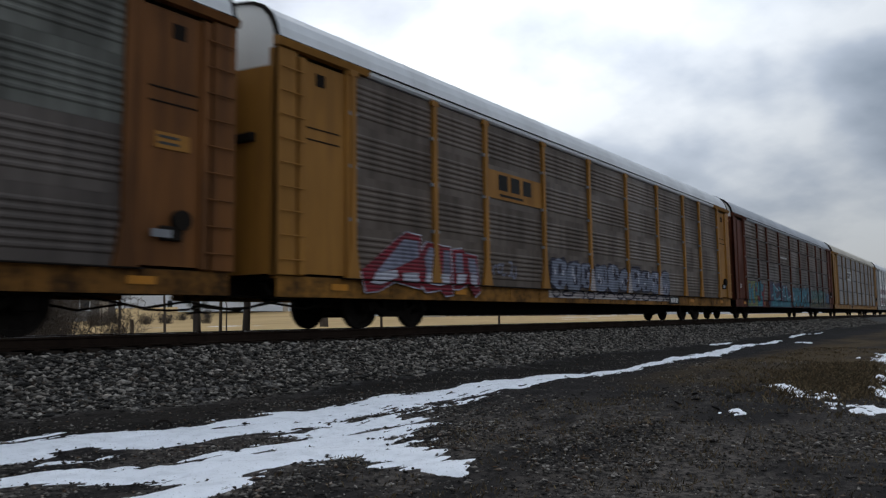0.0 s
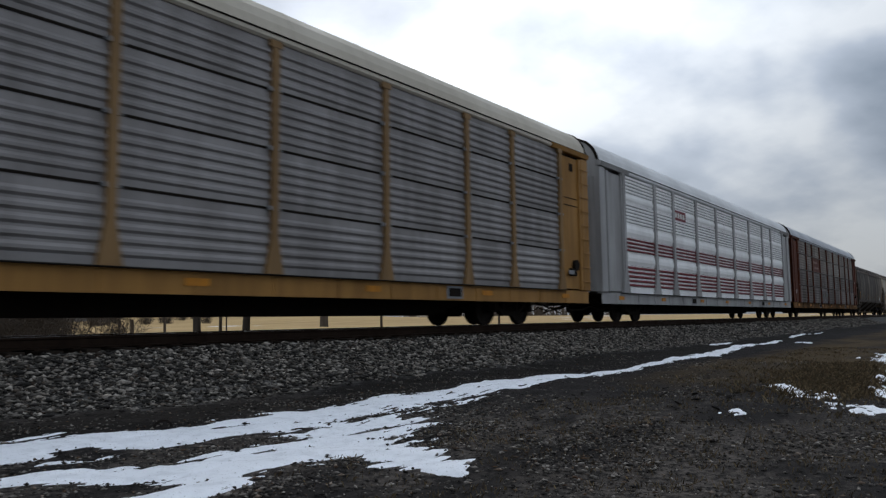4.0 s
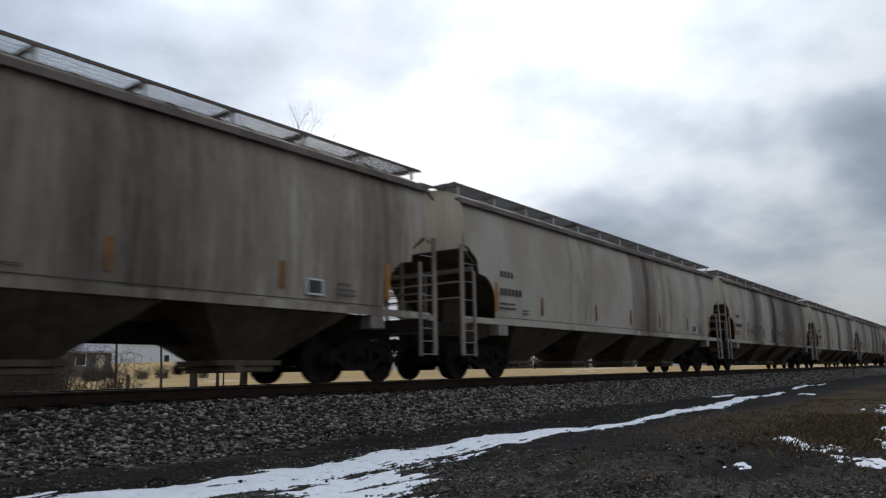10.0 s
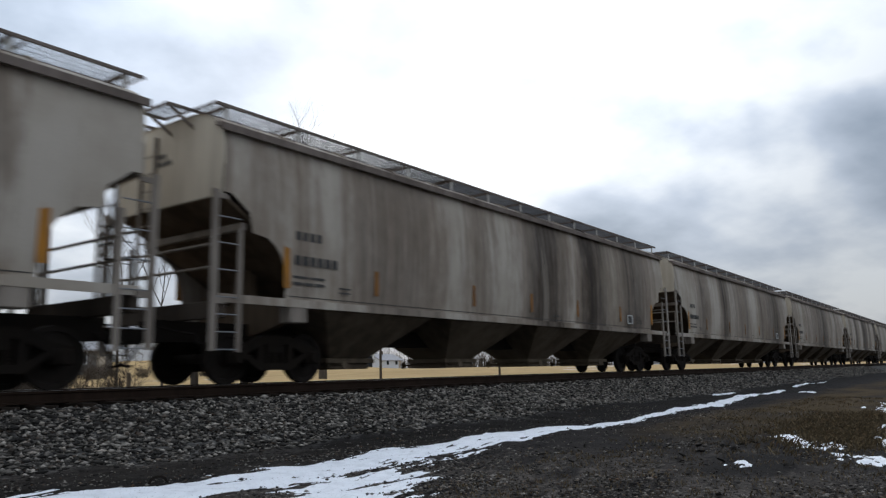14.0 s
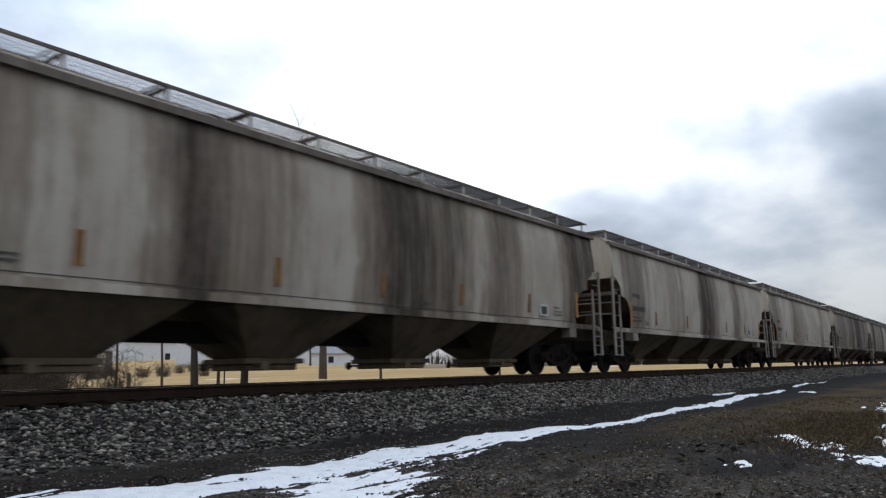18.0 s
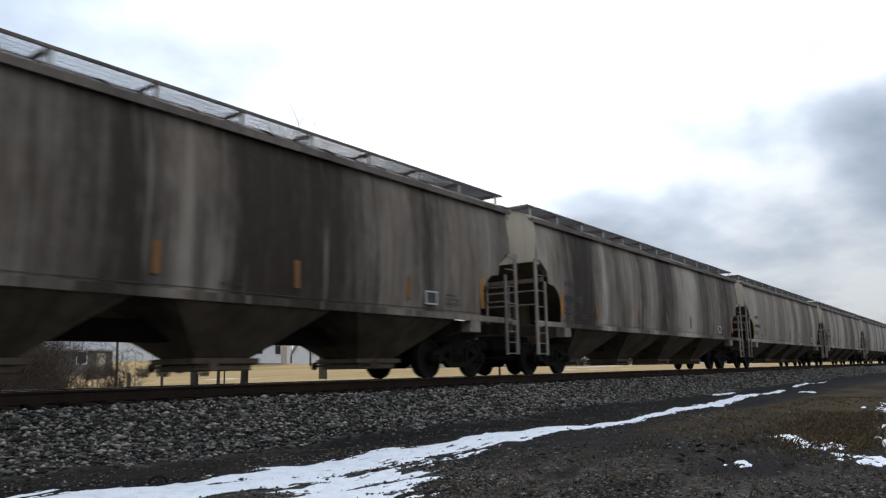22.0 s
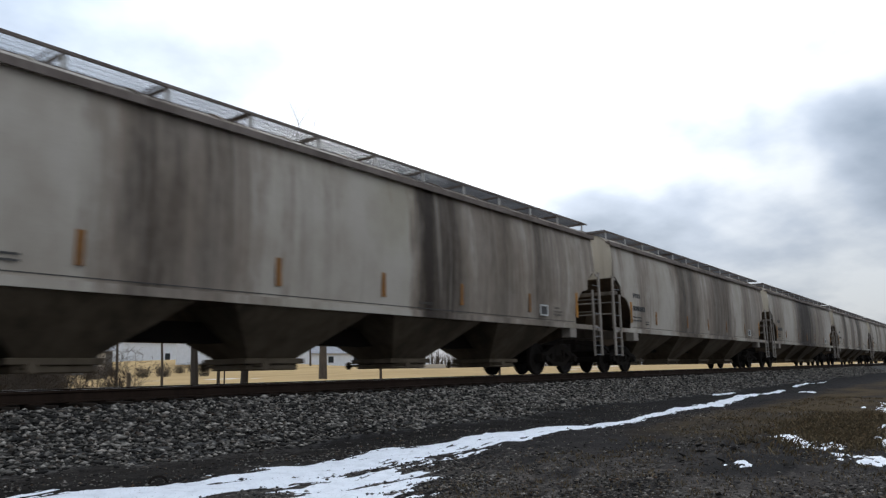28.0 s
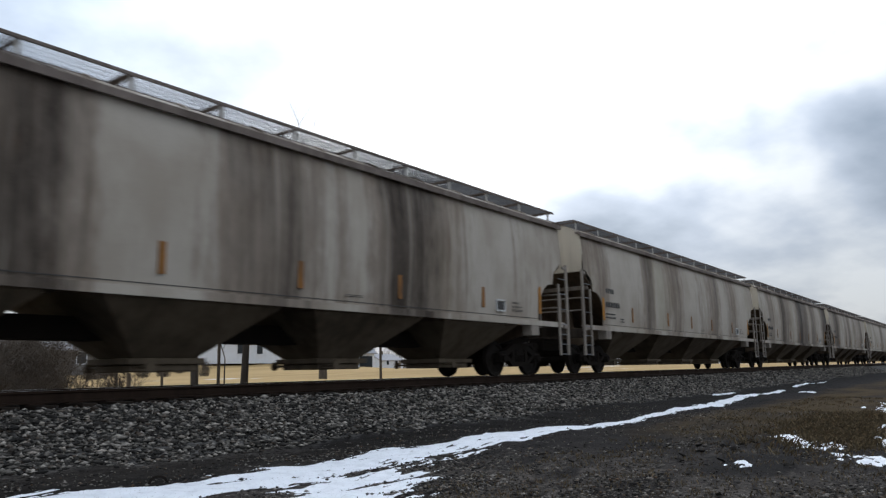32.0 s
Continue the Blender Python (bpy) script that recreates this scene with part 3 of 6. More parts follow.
def add_couplers(car, length, reach):
    """A coupler and an air hose at each end; the knuckles meet in the middle of the gap."""
    for x, turn in ((-reach + 0.62, Matrix()), (length + reach - 0.62, FLIP)):
        part("coupler", GEAR["coupler"], "", car, at=Matrix.Translation((x, 0, 0)) @ turn)
        part("air_hose", GEAR["hose"], "", car, at=Matrix.Translation((x, 0, 0)) @ turn)
        part("uncoupling_lever", GEAR["lever"], "", car, at=Matrix.Translation((x, 0, 0)) @ turn)


# ---- covered hopper car ----
HL = 20.4                  # body length
CUT = [(0.04, 3.15), (0.20, 3.15), (0.58, 2.87), (0.65, 2.54), (0.98, 2.49), (1.17, 2.36), (1.30, 2.20), (1.38, 2.04), (1.43, 1.88), (1.45, 1.44)]


def bulge(z):
    """Half width of the body at height z: the sides swell gently."""
    k = (z - 2.75) / 1.5
    return 1.60 - 0.095 * k * k - 0.02 * max(0.0, k) ** 4


def hopper_side(sign):
    bm = bmesh.new()
    low = CUT + [(x, 1.44) for x in (2.4, 4, 6.1, 8.2, 10.2, 12.2, 14.3, 16.4, 18.0)] + [(HL - x, z) for x, z in reversed(CUT)]
    for inset in (0.0, 0.03):
        sheet(bm, [[(x, sign * (bulge(z0 + (4.24 - z0) * k / 9) - inset), z0 + (4.24 - z0) * k / 9) for x, z0 in low] for k in range(10)])
    # the rim of the cut-outs
    sheet(bm, [[(x, sign * (bulge(z) - w), z) for x, z in low] for w in (0.0, 0.03)])
    return mesh_of("side_sheet", bm, "hopper", smooth=False)


def hopper_roof():
    bm = bmesh.new()
    arc = [(y, 4.24 + 0.42 * (1 - (abs(y) / 1.53) ** 5)) for y in [-1.52 + 3.04 * k / 14 for k in range(15)]]
    sheet(bm, [[(x, y, z) for y, z in arc] for x in (0.0, HL)])
    for k in range(1, 13):
        x = HL * k / 13
        sheet(bm, [[(x + d, y * 1.003, z + h) for y, z in arc] for d, h in ((-0.03, 0.0), (-0.03, 0.035), (0.03, 0.035), (0.03, 0.0))])
    return mesh_of("roof", bm, "hopper")


def hopper_end():
    bm = bmesh.new()
    arc = [(y, 4.24 + 0.42 * (1 - (abs(y) / 1.53) ** 5)) for y in [1.52 - 3.04 * k / 14 for k in range(15)]]
    prism(bm, [(-1.53, 3.12), (1.53, 3.12), (1.57, 3.7)] + arc + [(-1.57, 3.7)], 0, 0.03, 0.07)
    return mesh_of("end_sheet", bm, "hopper_end")


def hopper_slope():
    bm = bmesh.new()
    prism(bm, [(0.05, 3.16), (0.05, 3.10), (3.1, 1.28), (3.1, 1.36)], 1, -1.52, 1.52)
    return mesh_of("slope_sheet", bm, "slope")


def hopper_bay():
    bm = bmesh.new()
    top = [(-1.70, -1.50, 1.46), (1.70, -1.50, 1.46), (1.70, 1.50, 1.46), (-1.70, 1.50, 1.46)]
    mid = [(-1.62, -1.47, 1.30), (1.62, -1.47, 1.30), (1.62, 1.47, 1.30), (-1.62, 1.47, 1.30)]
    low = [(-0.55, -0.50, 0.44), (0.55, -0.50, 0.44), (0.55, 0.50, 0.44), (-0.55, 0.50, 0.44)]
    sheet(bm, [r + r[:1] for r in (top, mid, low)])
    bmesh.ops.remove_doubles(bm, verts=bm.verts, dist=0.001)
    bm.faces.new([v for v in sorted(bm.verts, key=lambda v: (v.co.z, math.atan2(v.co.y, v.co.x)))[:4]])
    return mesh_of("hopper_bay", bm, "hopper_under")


def hopper_gate():
    bm = new_box(-0.72, 0.72, -0.62, 0.62, 0.36, 0.46, bevel=0.01)
    box(bm, -0.60, 0.60, -0.55, 0.55, 0.24, 0.36, 0.02)
    rod(bm, (-0.5, -0.9, 0.32), (-0.5, 0.9, 0.32), 0.03)
    for y in (-0.9, 0.9):
        lathe_r = 0.09
        rod(bm, (-0.5, y - 0.02, 0.32), (-0.5, y + 0.02, 0.32), lathe_r, sides=10)
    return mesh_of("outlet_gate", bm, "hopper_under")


def hopper_board():
    """The frame of a running board: edge angles and cross ties; its mesh lies inside."""
    bm = bmesh.new()
    x0, x1 = 0.0, HL + 0.05
    for y in (-0.33, 0.33):
        box(bm, x0, x1, y - 0.014, y + 0.014, -0.05, 0.0)
    for k in range(13):
        x = x0 + 0.014 + (x1 - x0 - 0.028) * k / 12
        box(bm, x - 0.014, x + 0.014, -0.315, 0.315, -0.03, -0.002)
    return mesh_of("running_board", bm, "eave")


def grate(bm, x0, x1, y0, y1, z, pitch=0.034, deep=0.009, thick=0.005, long_bars=4):
    """Open steel grating: close cross bars held by a few long ones."""
    n = int((x1 - x0) / pitch)
    for k in range(n):
        box(bm, x0 + pitch * k, x0 + pitch * k + thick, y0, y1, z - deep, z)
    for k in range(long_bars):
        y = y0 + (y1 - y0) * (k + 0.5) / long_bars
        box(bm, x0, x1, y - 0.003, y + 0.003, z - deep - 0.004, z - deep)
    return bm


def hopper_grating():
    return mesh_of("grating", grate(bmesh.new(), 0.03, HL + 0.02, -0.315, 0.315, -0.006), "mesh")


def hopper_bracket():
    bm = bmesh.new()
    prism(bm, [(0.33, -0.03), (-0.34, -0.03), (-0.34, -0.07), (0.28, -0.07)], 0, -0.035, 0.035)
    box(bm, -0.035, 0.035, 0.22, 0.28, -0.12, -0.05)
    return mesh_of("board_bracket", bm, "eave")


def ladder_meshes():
    bm = bmesh.new()
    box(bm, -0.20, -0.08, -0.045, 0.0, 0.55, 3.16)
    box(bm, 0.33, 0.41, -0.045, 0.0, 0.53, 2.57)
    box(bm, -0.09, 0.10, -0.040, -0.005, 3.02, 3.10)
    box(bm, -0.09, 0.10, -0.040, -0.005, 1.30, 1.40)
    return mesh_of("ladder", bm, "hopper_sill"), mesh_of("rung", rod(bmesh.new(), (-0.10, -0.03, 0), (0.37, -0.03, 0), 0.012), "galv")


def bars(bm, x0, x1, z0, z1, count, y, gap=0.28):
    """A row of plain upright bars, where writing cannot be repeated."""
    w = (x1 - x0) / count
    for k in range(count):
        box(bm, x0 + w * k, x0 + w * (k + 1 - gap), y, y + 0.004, z0, z1)


def hopper_marks(sign):
    bm = bmesh.new()
    y = -(bulge(2.6) + 0.006)
    bars(bm, 1.62, 2.30, 2.55, 2.71, 4, y)
    bars(bm, 1.60, 2.72, 2.10, 2.27, 6, y)
    y = -(bulge(1.9) + 0.012)
    bars(bm, 1.58, 2.40, 1.86, 1.90, 2, y, 0.1)
    bars(bm, 1.58, 2.40, 1.74, 1.79, 3, y, 0.15)
    for x, z, w, h in ((2.75, 1.65, 0.30, 0.14), (3.42, 2.27, 0.26, 0.22), (17.5, 1.66, 0.55, 0.05), (17.5, 1.76, 0.55, 0.04), (17.5, 1.86, 0.40, 0.04), (11.3, 1.62, 0.5, 0.05)):
        for k in range(2):
            box(bm, x, x + w, y, y + 0.004, z + h * 0.6 * k, z + h * (0.6 * k + 0.22))
    return mesh_of("lettering", bm, "letter")


def build_hopper():
    car = thing("covered_hopper", "weathered grey covered hopper car rolling along the track", "hopper car", "freight train")
    for sign in (-1, 1):
        part("side_sheet", hopper_side(sign), "", car, "pale grey steel side streaked with grime")
    part("roof", hopper_roof(), "", car)
    end, slope = hopper_end(), hopper_slope()
    end_bm = bmesh.new()
    for z, n in ((4.02, 4), (3.88, 6)):
        for q in range(n):
            box(end_bm, 0.022, 0.029, 0.42 - 0.09 * q - 0.06, 0.42 - 0.09 * q, z, z + 0.09)
    end_marks = mesh_of("end_lettering", end_bm, "letter")
    slope_beam = mesh_of("slope_beam", new_box(0.52, 0.62, -1.46, 1.46, 2.60, 2.72, bevel=0.01), "hopper_sill")
    for m in (Matrix(), Matrix.Translation((HL, 0, 0)) @ FLIP):
        tagged(part("end_lettering", end_marks, "", part("end_sheet", end, "", car, at=m), "black lettering as plain bars"), kind="stuff")
        s = part("slope_sheet", slope, "", car, "brown dirty sloped end sheet", at=m)
        part("slope_beam", slope_beam, "", s)
    eave = mesh_of("eave_rail", prism(bmesh.new(), [(-1.40, 4.36), (-1.53, 4.36), (-1.60, 4.33), (-1.60, 4.21), (-1.56, 4.21), (-1.54, 4.29), (-1.40, 4.31)], 0, -0.03, HL + 0.03), "eave")
    sill = mesh_of("side_sill", prism(bmesh.new(), [(-1.60, 1.33), (-1.60, 1.47), (-1.44, 1.47), (-1.44, 1.44), (-1.57, 1.44), (-1.57, 1.33)], 0, 0.0, HL), "hopper_sill")
    seam = mesh_of("side_seam", new_box(1.5, HL - 1.5, -bulge(1.53) - 0.006, -bulge(1.53) + 0.01, 1.52, 1.535), "letter")
    board, bracket, grating = hopper_board(), hopper_bracket(), hopper_grating()
    stub = mesh_of("board_post", new_box(-0.04, 0.04, -0.31, -0.29, -0.27, -0.05), "pale_bracket")
    ladder, rung = ladder_meshes()
    marks = hopper_marks(-1)
    pad = mesh_of("jacking_pad", new_box(1.52, 1.93, -1.59, -1.30, 1.06, 1.34, bevel=0.015), "hopper_sill")
    tall = mesh_of("reflector_stripe", new_box(-0.075, 0.075, -0.004, 0.004, 0, 0.95), "worn_orange")
    short = mesh_of("reflector_stripe", new_box(-0.065, 0.065, -0.004, 0.004, 0, 0.50), "faded_orange")
    frame_bm = bmesh.new()
    for a in ((0, 0.42, 0.0, 0.03), (0, 0.42, 0.27, 0.30), (0, 0.03, 0.03, 0.27), (0.39, 0.42, 0.03, 0.27)):
        box(frame_bm, a[0], a[1], -0.03, 0.0, a[2], a[3])
    placard = mesh_of("placard_holder", frame_bm, "pale_letter")
    plate = mesh_of("placard", new_box(0.05, 0.37, -0.012, 0.0, 0.05, 0.25), "letter")
    for turn in (Matrix(), Matrix.Translation((HL, 0, 0)) @ FLIP):
        part("eave_rail", eave, "", car, "dark grimy eave angle", at=turn)
        part("side_sill", sill, "", car, at=turn)
        tagged(part("lettering", marks, "", car, "black lettering as plain bars", at=turn), kind="stuff")
        part("side_seam", seam, "", car, at=turn)
        b = part("running_board", board, "", car, "galvanised grating walkway", at=turn @ Matrix.Translation((0, -1.02, 4.765)))
        part("grating", grating, "", b, "pale galvanised mesh")
        for k in range(13):
            part("board_post", stub, "", b, at=(0.23 + 1.66 * k, 0, 0))
            part("board_bracket", bracket, "", b, at=(0.35 + 1.66 * k - 0.12, 0, 0))
        for x in (0.0, HL):
            mir = Matrix.Scale(-1 if x else 1, 4, (1, 0, 0))
            lad = part("ladder", ladder, "", car, at=turn @ Matrix.Translation((x, -1.60, 0)) @ (mir if x else Matrix()))
            for z in (0.57, 0.85, 1.13, 1.41, 1.85, 2.29, 2.72):
                part("rung", rung, "", lad, at=(0, 0, z))
        for x in (1.42, HL - 1.42):
            part("reflector_stripe", tall, "", car, "yellow-orange reflective stripe", at=turn @ pose(x, -bulge(2.1) - 0.008, 1.66))
        for x in (3.82, 7.35, 10.15, 12.95, 16.15):
            part("reflector_stripe", short, "", car, "yellow-orange reflective stripe", at=turn @ pose(x, -bulge(1.9) - 0.012, 1.68))
        h = part("placard_holder", placard, "", car, at=turn @ pose(16.72, -bulge(1.9) - 0.006, 1.62))
        part("placard", plate, "", h)
        for m in (Matrix(), pose(HL - 3.45, 0, 0)):
            part("jacking_pad", pad, "", car, at=turn @ m)
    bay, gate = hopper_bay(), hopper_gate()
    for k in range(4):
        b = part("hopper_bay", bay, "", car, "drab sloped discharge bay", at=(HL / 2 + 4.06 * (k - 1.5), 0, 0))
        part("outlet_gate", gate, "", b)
    bm = new_box(-0.25, HL + 0.25, -0.24, 0.24, 0.74, 1.10)
    part("centre_sill", bm, "dark", car)
    end_sill = mesh_of("end_sill", new_box(0.0, 0.14, -1.58, 1.58, 1.08, 1.36, bevel=0.01), "sooty")
    web = mesh_of("bolster_web", prism(bmesh.new(), [(-1.3, 1.33), (-1.3, 1.1), (-0.3, 0.86), (0.3, 0.86), (1.3, 1.1), (1.3, 1.33), (0.3, 1.5), (0.25, 2.15), (-0.25, 2.15), (-0.3, 1.5)], 0, 1.68, 1.84), "slope")
    rail_bm = bmesh.new()
    for z in (1.92, 2.30):
        rod(rail_bm, (0.02, -1.5, z), (0.02, 1.5, z), 0.026)
    rod(rail_bm, (0.02, -1.5, 2.30), (0.02, -1.5, 1.36), 0.02)
    rod(rail_bm, (0.02, 1.5, 2.30), (0.02, 1.5, 1.36), 0.02)
    handrail = mesh_of("end_handrail", rail_bm, "hopper_sill")
    stile_bm = bmesh.new()
    for y in (0.35, 0.80):
        box(stile_bm, -0.03, 0.02, y - 0.03, y + 0.03, 1.36, 4.45)
    for k in range(9):
        rod(stile_bm, (-0.03, 0.35, 1.55 + 0.32 * k), (-0.03, 0.80, 1.55 + 0.32 * k), 0.012)
    end_ladder = mesh_of("end_ladder", stile_bm, "hopper_sill")
    plat = mesh_of("end_platform", grate(bmesh.new(), -0.49, -0.05, -0.71, 0.03, 4.745), "mesh")
    edges = [mesh_of("platform_edge", new_box(*a, 4.70, 4.75), "eave") for a in ((-0.52, -0.49, -0.74, 0.06), (-0.05, -0.02, -0.74, 0.06), (-0.49, -0.05, -0.74, -0.71), (-0.49, -0.05, 0.03, 0.06))]
    props = [mesh_of("platform_bracket", prism(bmesh.new(), [(-0.46, 4.70), (-0.36, 4.70), (0.03, 4.46), (0.03, 4.40)], 1, y, y + 0.03), "eave") for y in (-0.06, -0.70)]
    tank_bm = rod(bmesh.new(), (0.55, -0.55, 1.62), (1.35, -0.55, 1.62), 0.19, sides=12)
    for m, x in ((Matrix(), 0), (Matrix.Translation((HL, 0, 0)) @ FLIP, 1)):
        if x == 0:
            step = tagged(part("end_platform", plat, "", car, "galvanised mesh step platform", at=m), kind="stuff")
            for e in edges:
                part("platform_edge", e, "", step)
            for e in props:
                part("platform_bracket", e, "", step)
        part("end_sill", end_sill, "", car, at=m)
        part("bolster_web", web, "", car, at=m)
        part("end_handrail", handrail, "", car, at=m)
        part("end_ladder", end_ladder, "", car, at=m)
    part("air_tank", tank_bm, "dark", car, at=Matrix.Translation((HL, 0, -0.15)) @ FLIP)
    wheel_bm = bmesh.new()
    for k in range(12):
        a, b = k * math.tau / 12, (k + 1) * math.tau / 12
        rod(wheel_bm, (0, 0.27 * math.cos(a), 0.27 * math.sin(a)), (0, 0.27 * math.cos(b), 0.27 * math.sin(b)), 0.014)
    for k in range(4):
        rod(wheel_bm, (0, 0, 0), (0, 0.27 * math.cos(k * math.pi / 2), 0.27 * math.sin(k * math.pi / 2)), 0.012)
    tagged(part("brake_wheel", wheel_bm, "dark", car, at=(HL + 0.12, -0.45, 2.25)), kind="stuff")
    add_truck(car, 1.68)
    add_truck(car, HL - 1.68)
    add_couplers(car, HL, 0.685)
    return car


# ---- enclosed car-carrying rack car ----
RL = 28.2
POSTS = (1.90, 4.57, 6.68, 9.65, 12.62, 15.58, 18.55, 21.52, 23.63, 26.30)
PANELS = {}


def rib_panel(width, height, ribs, depth, material, slot=0.5, plain=0.0, open_slots=False):
    """A rolled sheet: flat-topped ribs along its length, with a plain lip at each edge."""
    key = (round(width, 2), round(height, 2), ribs, depth, material, plain)
    if key not in PANELS:
        prof = [(0.0, 0.0)]
        pitch = height * (1 - plain) / ribs if ribs else height
        for k in range(ribs):
            z = pitch * k + height * plain * 0.5
            prof += [(0.0, z + pitch * 0.06), (-depth, z + pitch * 0.30), (-depth, z + pitch * (0.34 + slot * 0.5)), (0.0, z + pitch * (0.62 + slot * 0.5))]
        prof += [(0.0, height)]
        bm = bmesh.new()
        if open_slots and ribs > 1:
            # louvre blades with open slots between them, held by a flange at each end
            for k in range(ribs):
                z = pitch * k
                a, b = (0.18, 0.74) if material == "red_stripe" else (0.08, 0.92)
                prism(bm, [(0.0, z + pitch * a), (-depth, z + pitch * (a + 0.13)), (-depth, z + pitch * (b - 0.12)), (0.0, z + pitch * (b - 0.03)), (0.012, z + pitch * b), (0.012, z + pitch * (a + 0.04))], 0, 0.0, width)
            for x in (0.02, width - 0.08):
                box(bm, x, x + 0.06, 0.0, 0.02, 0.0, height)
        else:
            sheet(bm, [[(x, y, z) for y, z in prof] for x in (0.0, width)])
            sheet(bm, [[(x, 0.03, z) for z in (0.0, height)] for x in (0.0, width)])
        PANELS[key] = mesh_of("side_panel", bm, material)
    return PANELS[key]


def backing(width, height, material):
    key = (round(width, 2), round(height, 2), material)
    if key not in PANELS:
        PANELS[key] = mesh_of("panel_backing", new_box(0.0, width, 0.0, 0.01, 0.0, height), material)
    return PANELS[key]


def arch():
    return [(1.58, 5.26), (1.52, 5.48), (1.40, 5.70), (1.20, 5.90), (0.90, 6.04), (0.50, 6.13), (0.0, 6.16), (-0.50, 6.13), (-0.90, 6.04), (-1.20, 5.90), (-1.40, 5.70), (-1.52, 5.48), (-1.58, 5.26)]


def rack_roof(material):
    bm = bmesh.new()
    a = arch()
    outer, inner = a, [(y * 0.975, z - 0.04) for y, z in a]
    sheet(bm, [[(x, y, z) for y, z in outer] for x in (0.05, RL - 0.05)])
    sheet(bm, [[(x, y, z) for y, z in inner] for x in (0.05, RL - 0.05)])
    for x in (0.05, RL - 0.05):
        sheet(bm, [[(x, y, z) for y, z in r] for r in (outer, inner)])
    for k in range(1, 14):
        x = RL * k / 14
        sheet(bm, [[(x + d, y * s, z + h) for y, z in outer] for d, s, h in ((-0.05, 1, 0), (-0.04, 1.001, 0.007), (0.04, 1.001, 0.007), (0.05, 1, 0))])
    return mesh_of("roof", bm, material)


def build_rack(label, paint, sill, panel, roof, style, cap="cap", post_paint=""):
    posts = (1.90, 4.88, 6.90, 9.75, 12.65, 15.55, 18.45, 21.30, 23.32, 26.30) if style == "louvres" else POSTS
    car = thing("autorack_car", label, "rail car", "freight train")
    part("roof", rack_roof(roof), "", car, "curved sheet roof")
    cap_m = mesh_of("end_cap", prism(bmesh.new(), [(-1.42, 4.74), (1.42, 4.74), (1.50, 5.0)] + [(y * 0.97, z - 0.03) for y, z in arch()] + [(-1.50, 5.0)], 0, 0.02, 0.07), cap)
    trim = bmesh.new()
    a = [(y * 1.012, z + 0.02) for y, z in arch()]
    b = [(y * 0.965, z - 0.035) for y, z in arch()]
    for i in range(len(a) - 1):
        prism(trim, [a[i], a[i + 1], b[i + 1], b[i]], 0, -0.01, 0.045)
    trim = mesh_of("cap_trim", trim, "dark")
    leaf = bmesh.new()
    sheet(leaf, [[(-0.02 - 0.20 * math.sin(k / 8 * math.pi / 2), -1.44 * (1 - k / 8), z) for k in range(9)] for z in (1.0, 4.74)])
    sheet(leaf, [[(0.05 - 0.20 * math.sin(k / 8 * math.pi / 2), -1.44 * (1 - k / 8), z) for k in range(9)] for z in (1.0, 4.74)])
    for z in (1.0, 4.74):
        sheet(leaf, [[(d - 0.20 * math.sin(k / 8 * math.pi / 2), -1.44 * (1 - k / 8), z) for k in range(9)] for d in (-0.02, 0.05)])
    pull = mesh_of("door_slot", new_box(-0.205, -0.06, -1.12, -0.42, 3.38, 3.54, bevel=0.01), "dark")
    leaf = mesh_of("end_door", leaf, paint)
    mirror_y = Matrix.Scale(-1, 4, (0, 1, 0))
    corner = bmesh.new()
    box(corner, 0.0, 0.44, -1.62, -1.50, 0.98, 5.06, 0.012)
    box(corner, 0.0, 0.06, -1.60, -1.38, 0.98, 5.06)
    corner = mesh_of("corner_post", corner, paint)
    rung = mesh_of("rung", rod(bmesh.new(), (0.05, -1.66, 0), (0.58, -1.66, 0), 0.013), paint)
    door = bmesh.new()
    box(door, 0.66, 1.72, -1.575, -1.53, 1.02, 4.98)
    stile = mesh_of("bay_stile", new_box(0.50, 0.66, -1.64, -1.52, 0.98, 5.0, bevel=0.02), paint)
    jamb = mesh_of("bay_jamb", new_box(1.72, 1.83, -1.635, -1.52, 0.98, 5.1, bevel=0.02), paint)
    lip = mesh_of("bay_lip", new_box(0.72, 1.56, -1.585, -1.57, 0, 0.025), "dark")
    door = mesh_of("end_bay_panel", door, paint)
    slot = mesh_of("door_slot", new_box(0.95, 1.18, -1.582, -1.56, 4.56, 4.80), "dark")
    header = mesh_of("door_header", prism(bmesh.new(), [(-1.66, 5.08), (-1.70, 5.20), (-1.60, 5.26), (-1.50, 5.26), (-1.50, 5.08)], 0, -0.02, 2.35), paint)
    flare = bmesh.new()
    foot, neck, half = (0.30, 1.80, 0.10) if style == "louvres" else (0.19, 1.62, 0.07)
    prism(flare, [(-foot, 0.98), (-foot * 0.86, 1.12), (-half, neck), (-half, 5.10), (half, 5.10), (half, neck), (foot * 0.86, 1.12), (foot, 0.98)], 1, -1.665, -1.58)
    box(flare, -0.13, 0.13, -1.672, -1.60, 4.98, 5.10)
    flare = mesh_of("side_post", flare, post_paint or paint)
    bolts = bmesh.new()
    box(bolts, -0.025, 0.025, -1.655, -1.56, -0.035, 0.035)
    bolts = mesh_of("post_clip", bolts, "galv")
    rail = mesh_of("roof_rail", prism(bmesh.new(), [(-1.60, 5.10), (-1.64, 5.14), (-1.64, 5.24), (-1.56, 5.30), (-1.50, 5.30), (-1.50, 5.10)], 0, 0.0, RL), roof)
    gutter = mesh_of("roof_gutter", new_box(0.0, RL, -1.655, -1.638, 5.215, 5.245), "dark")
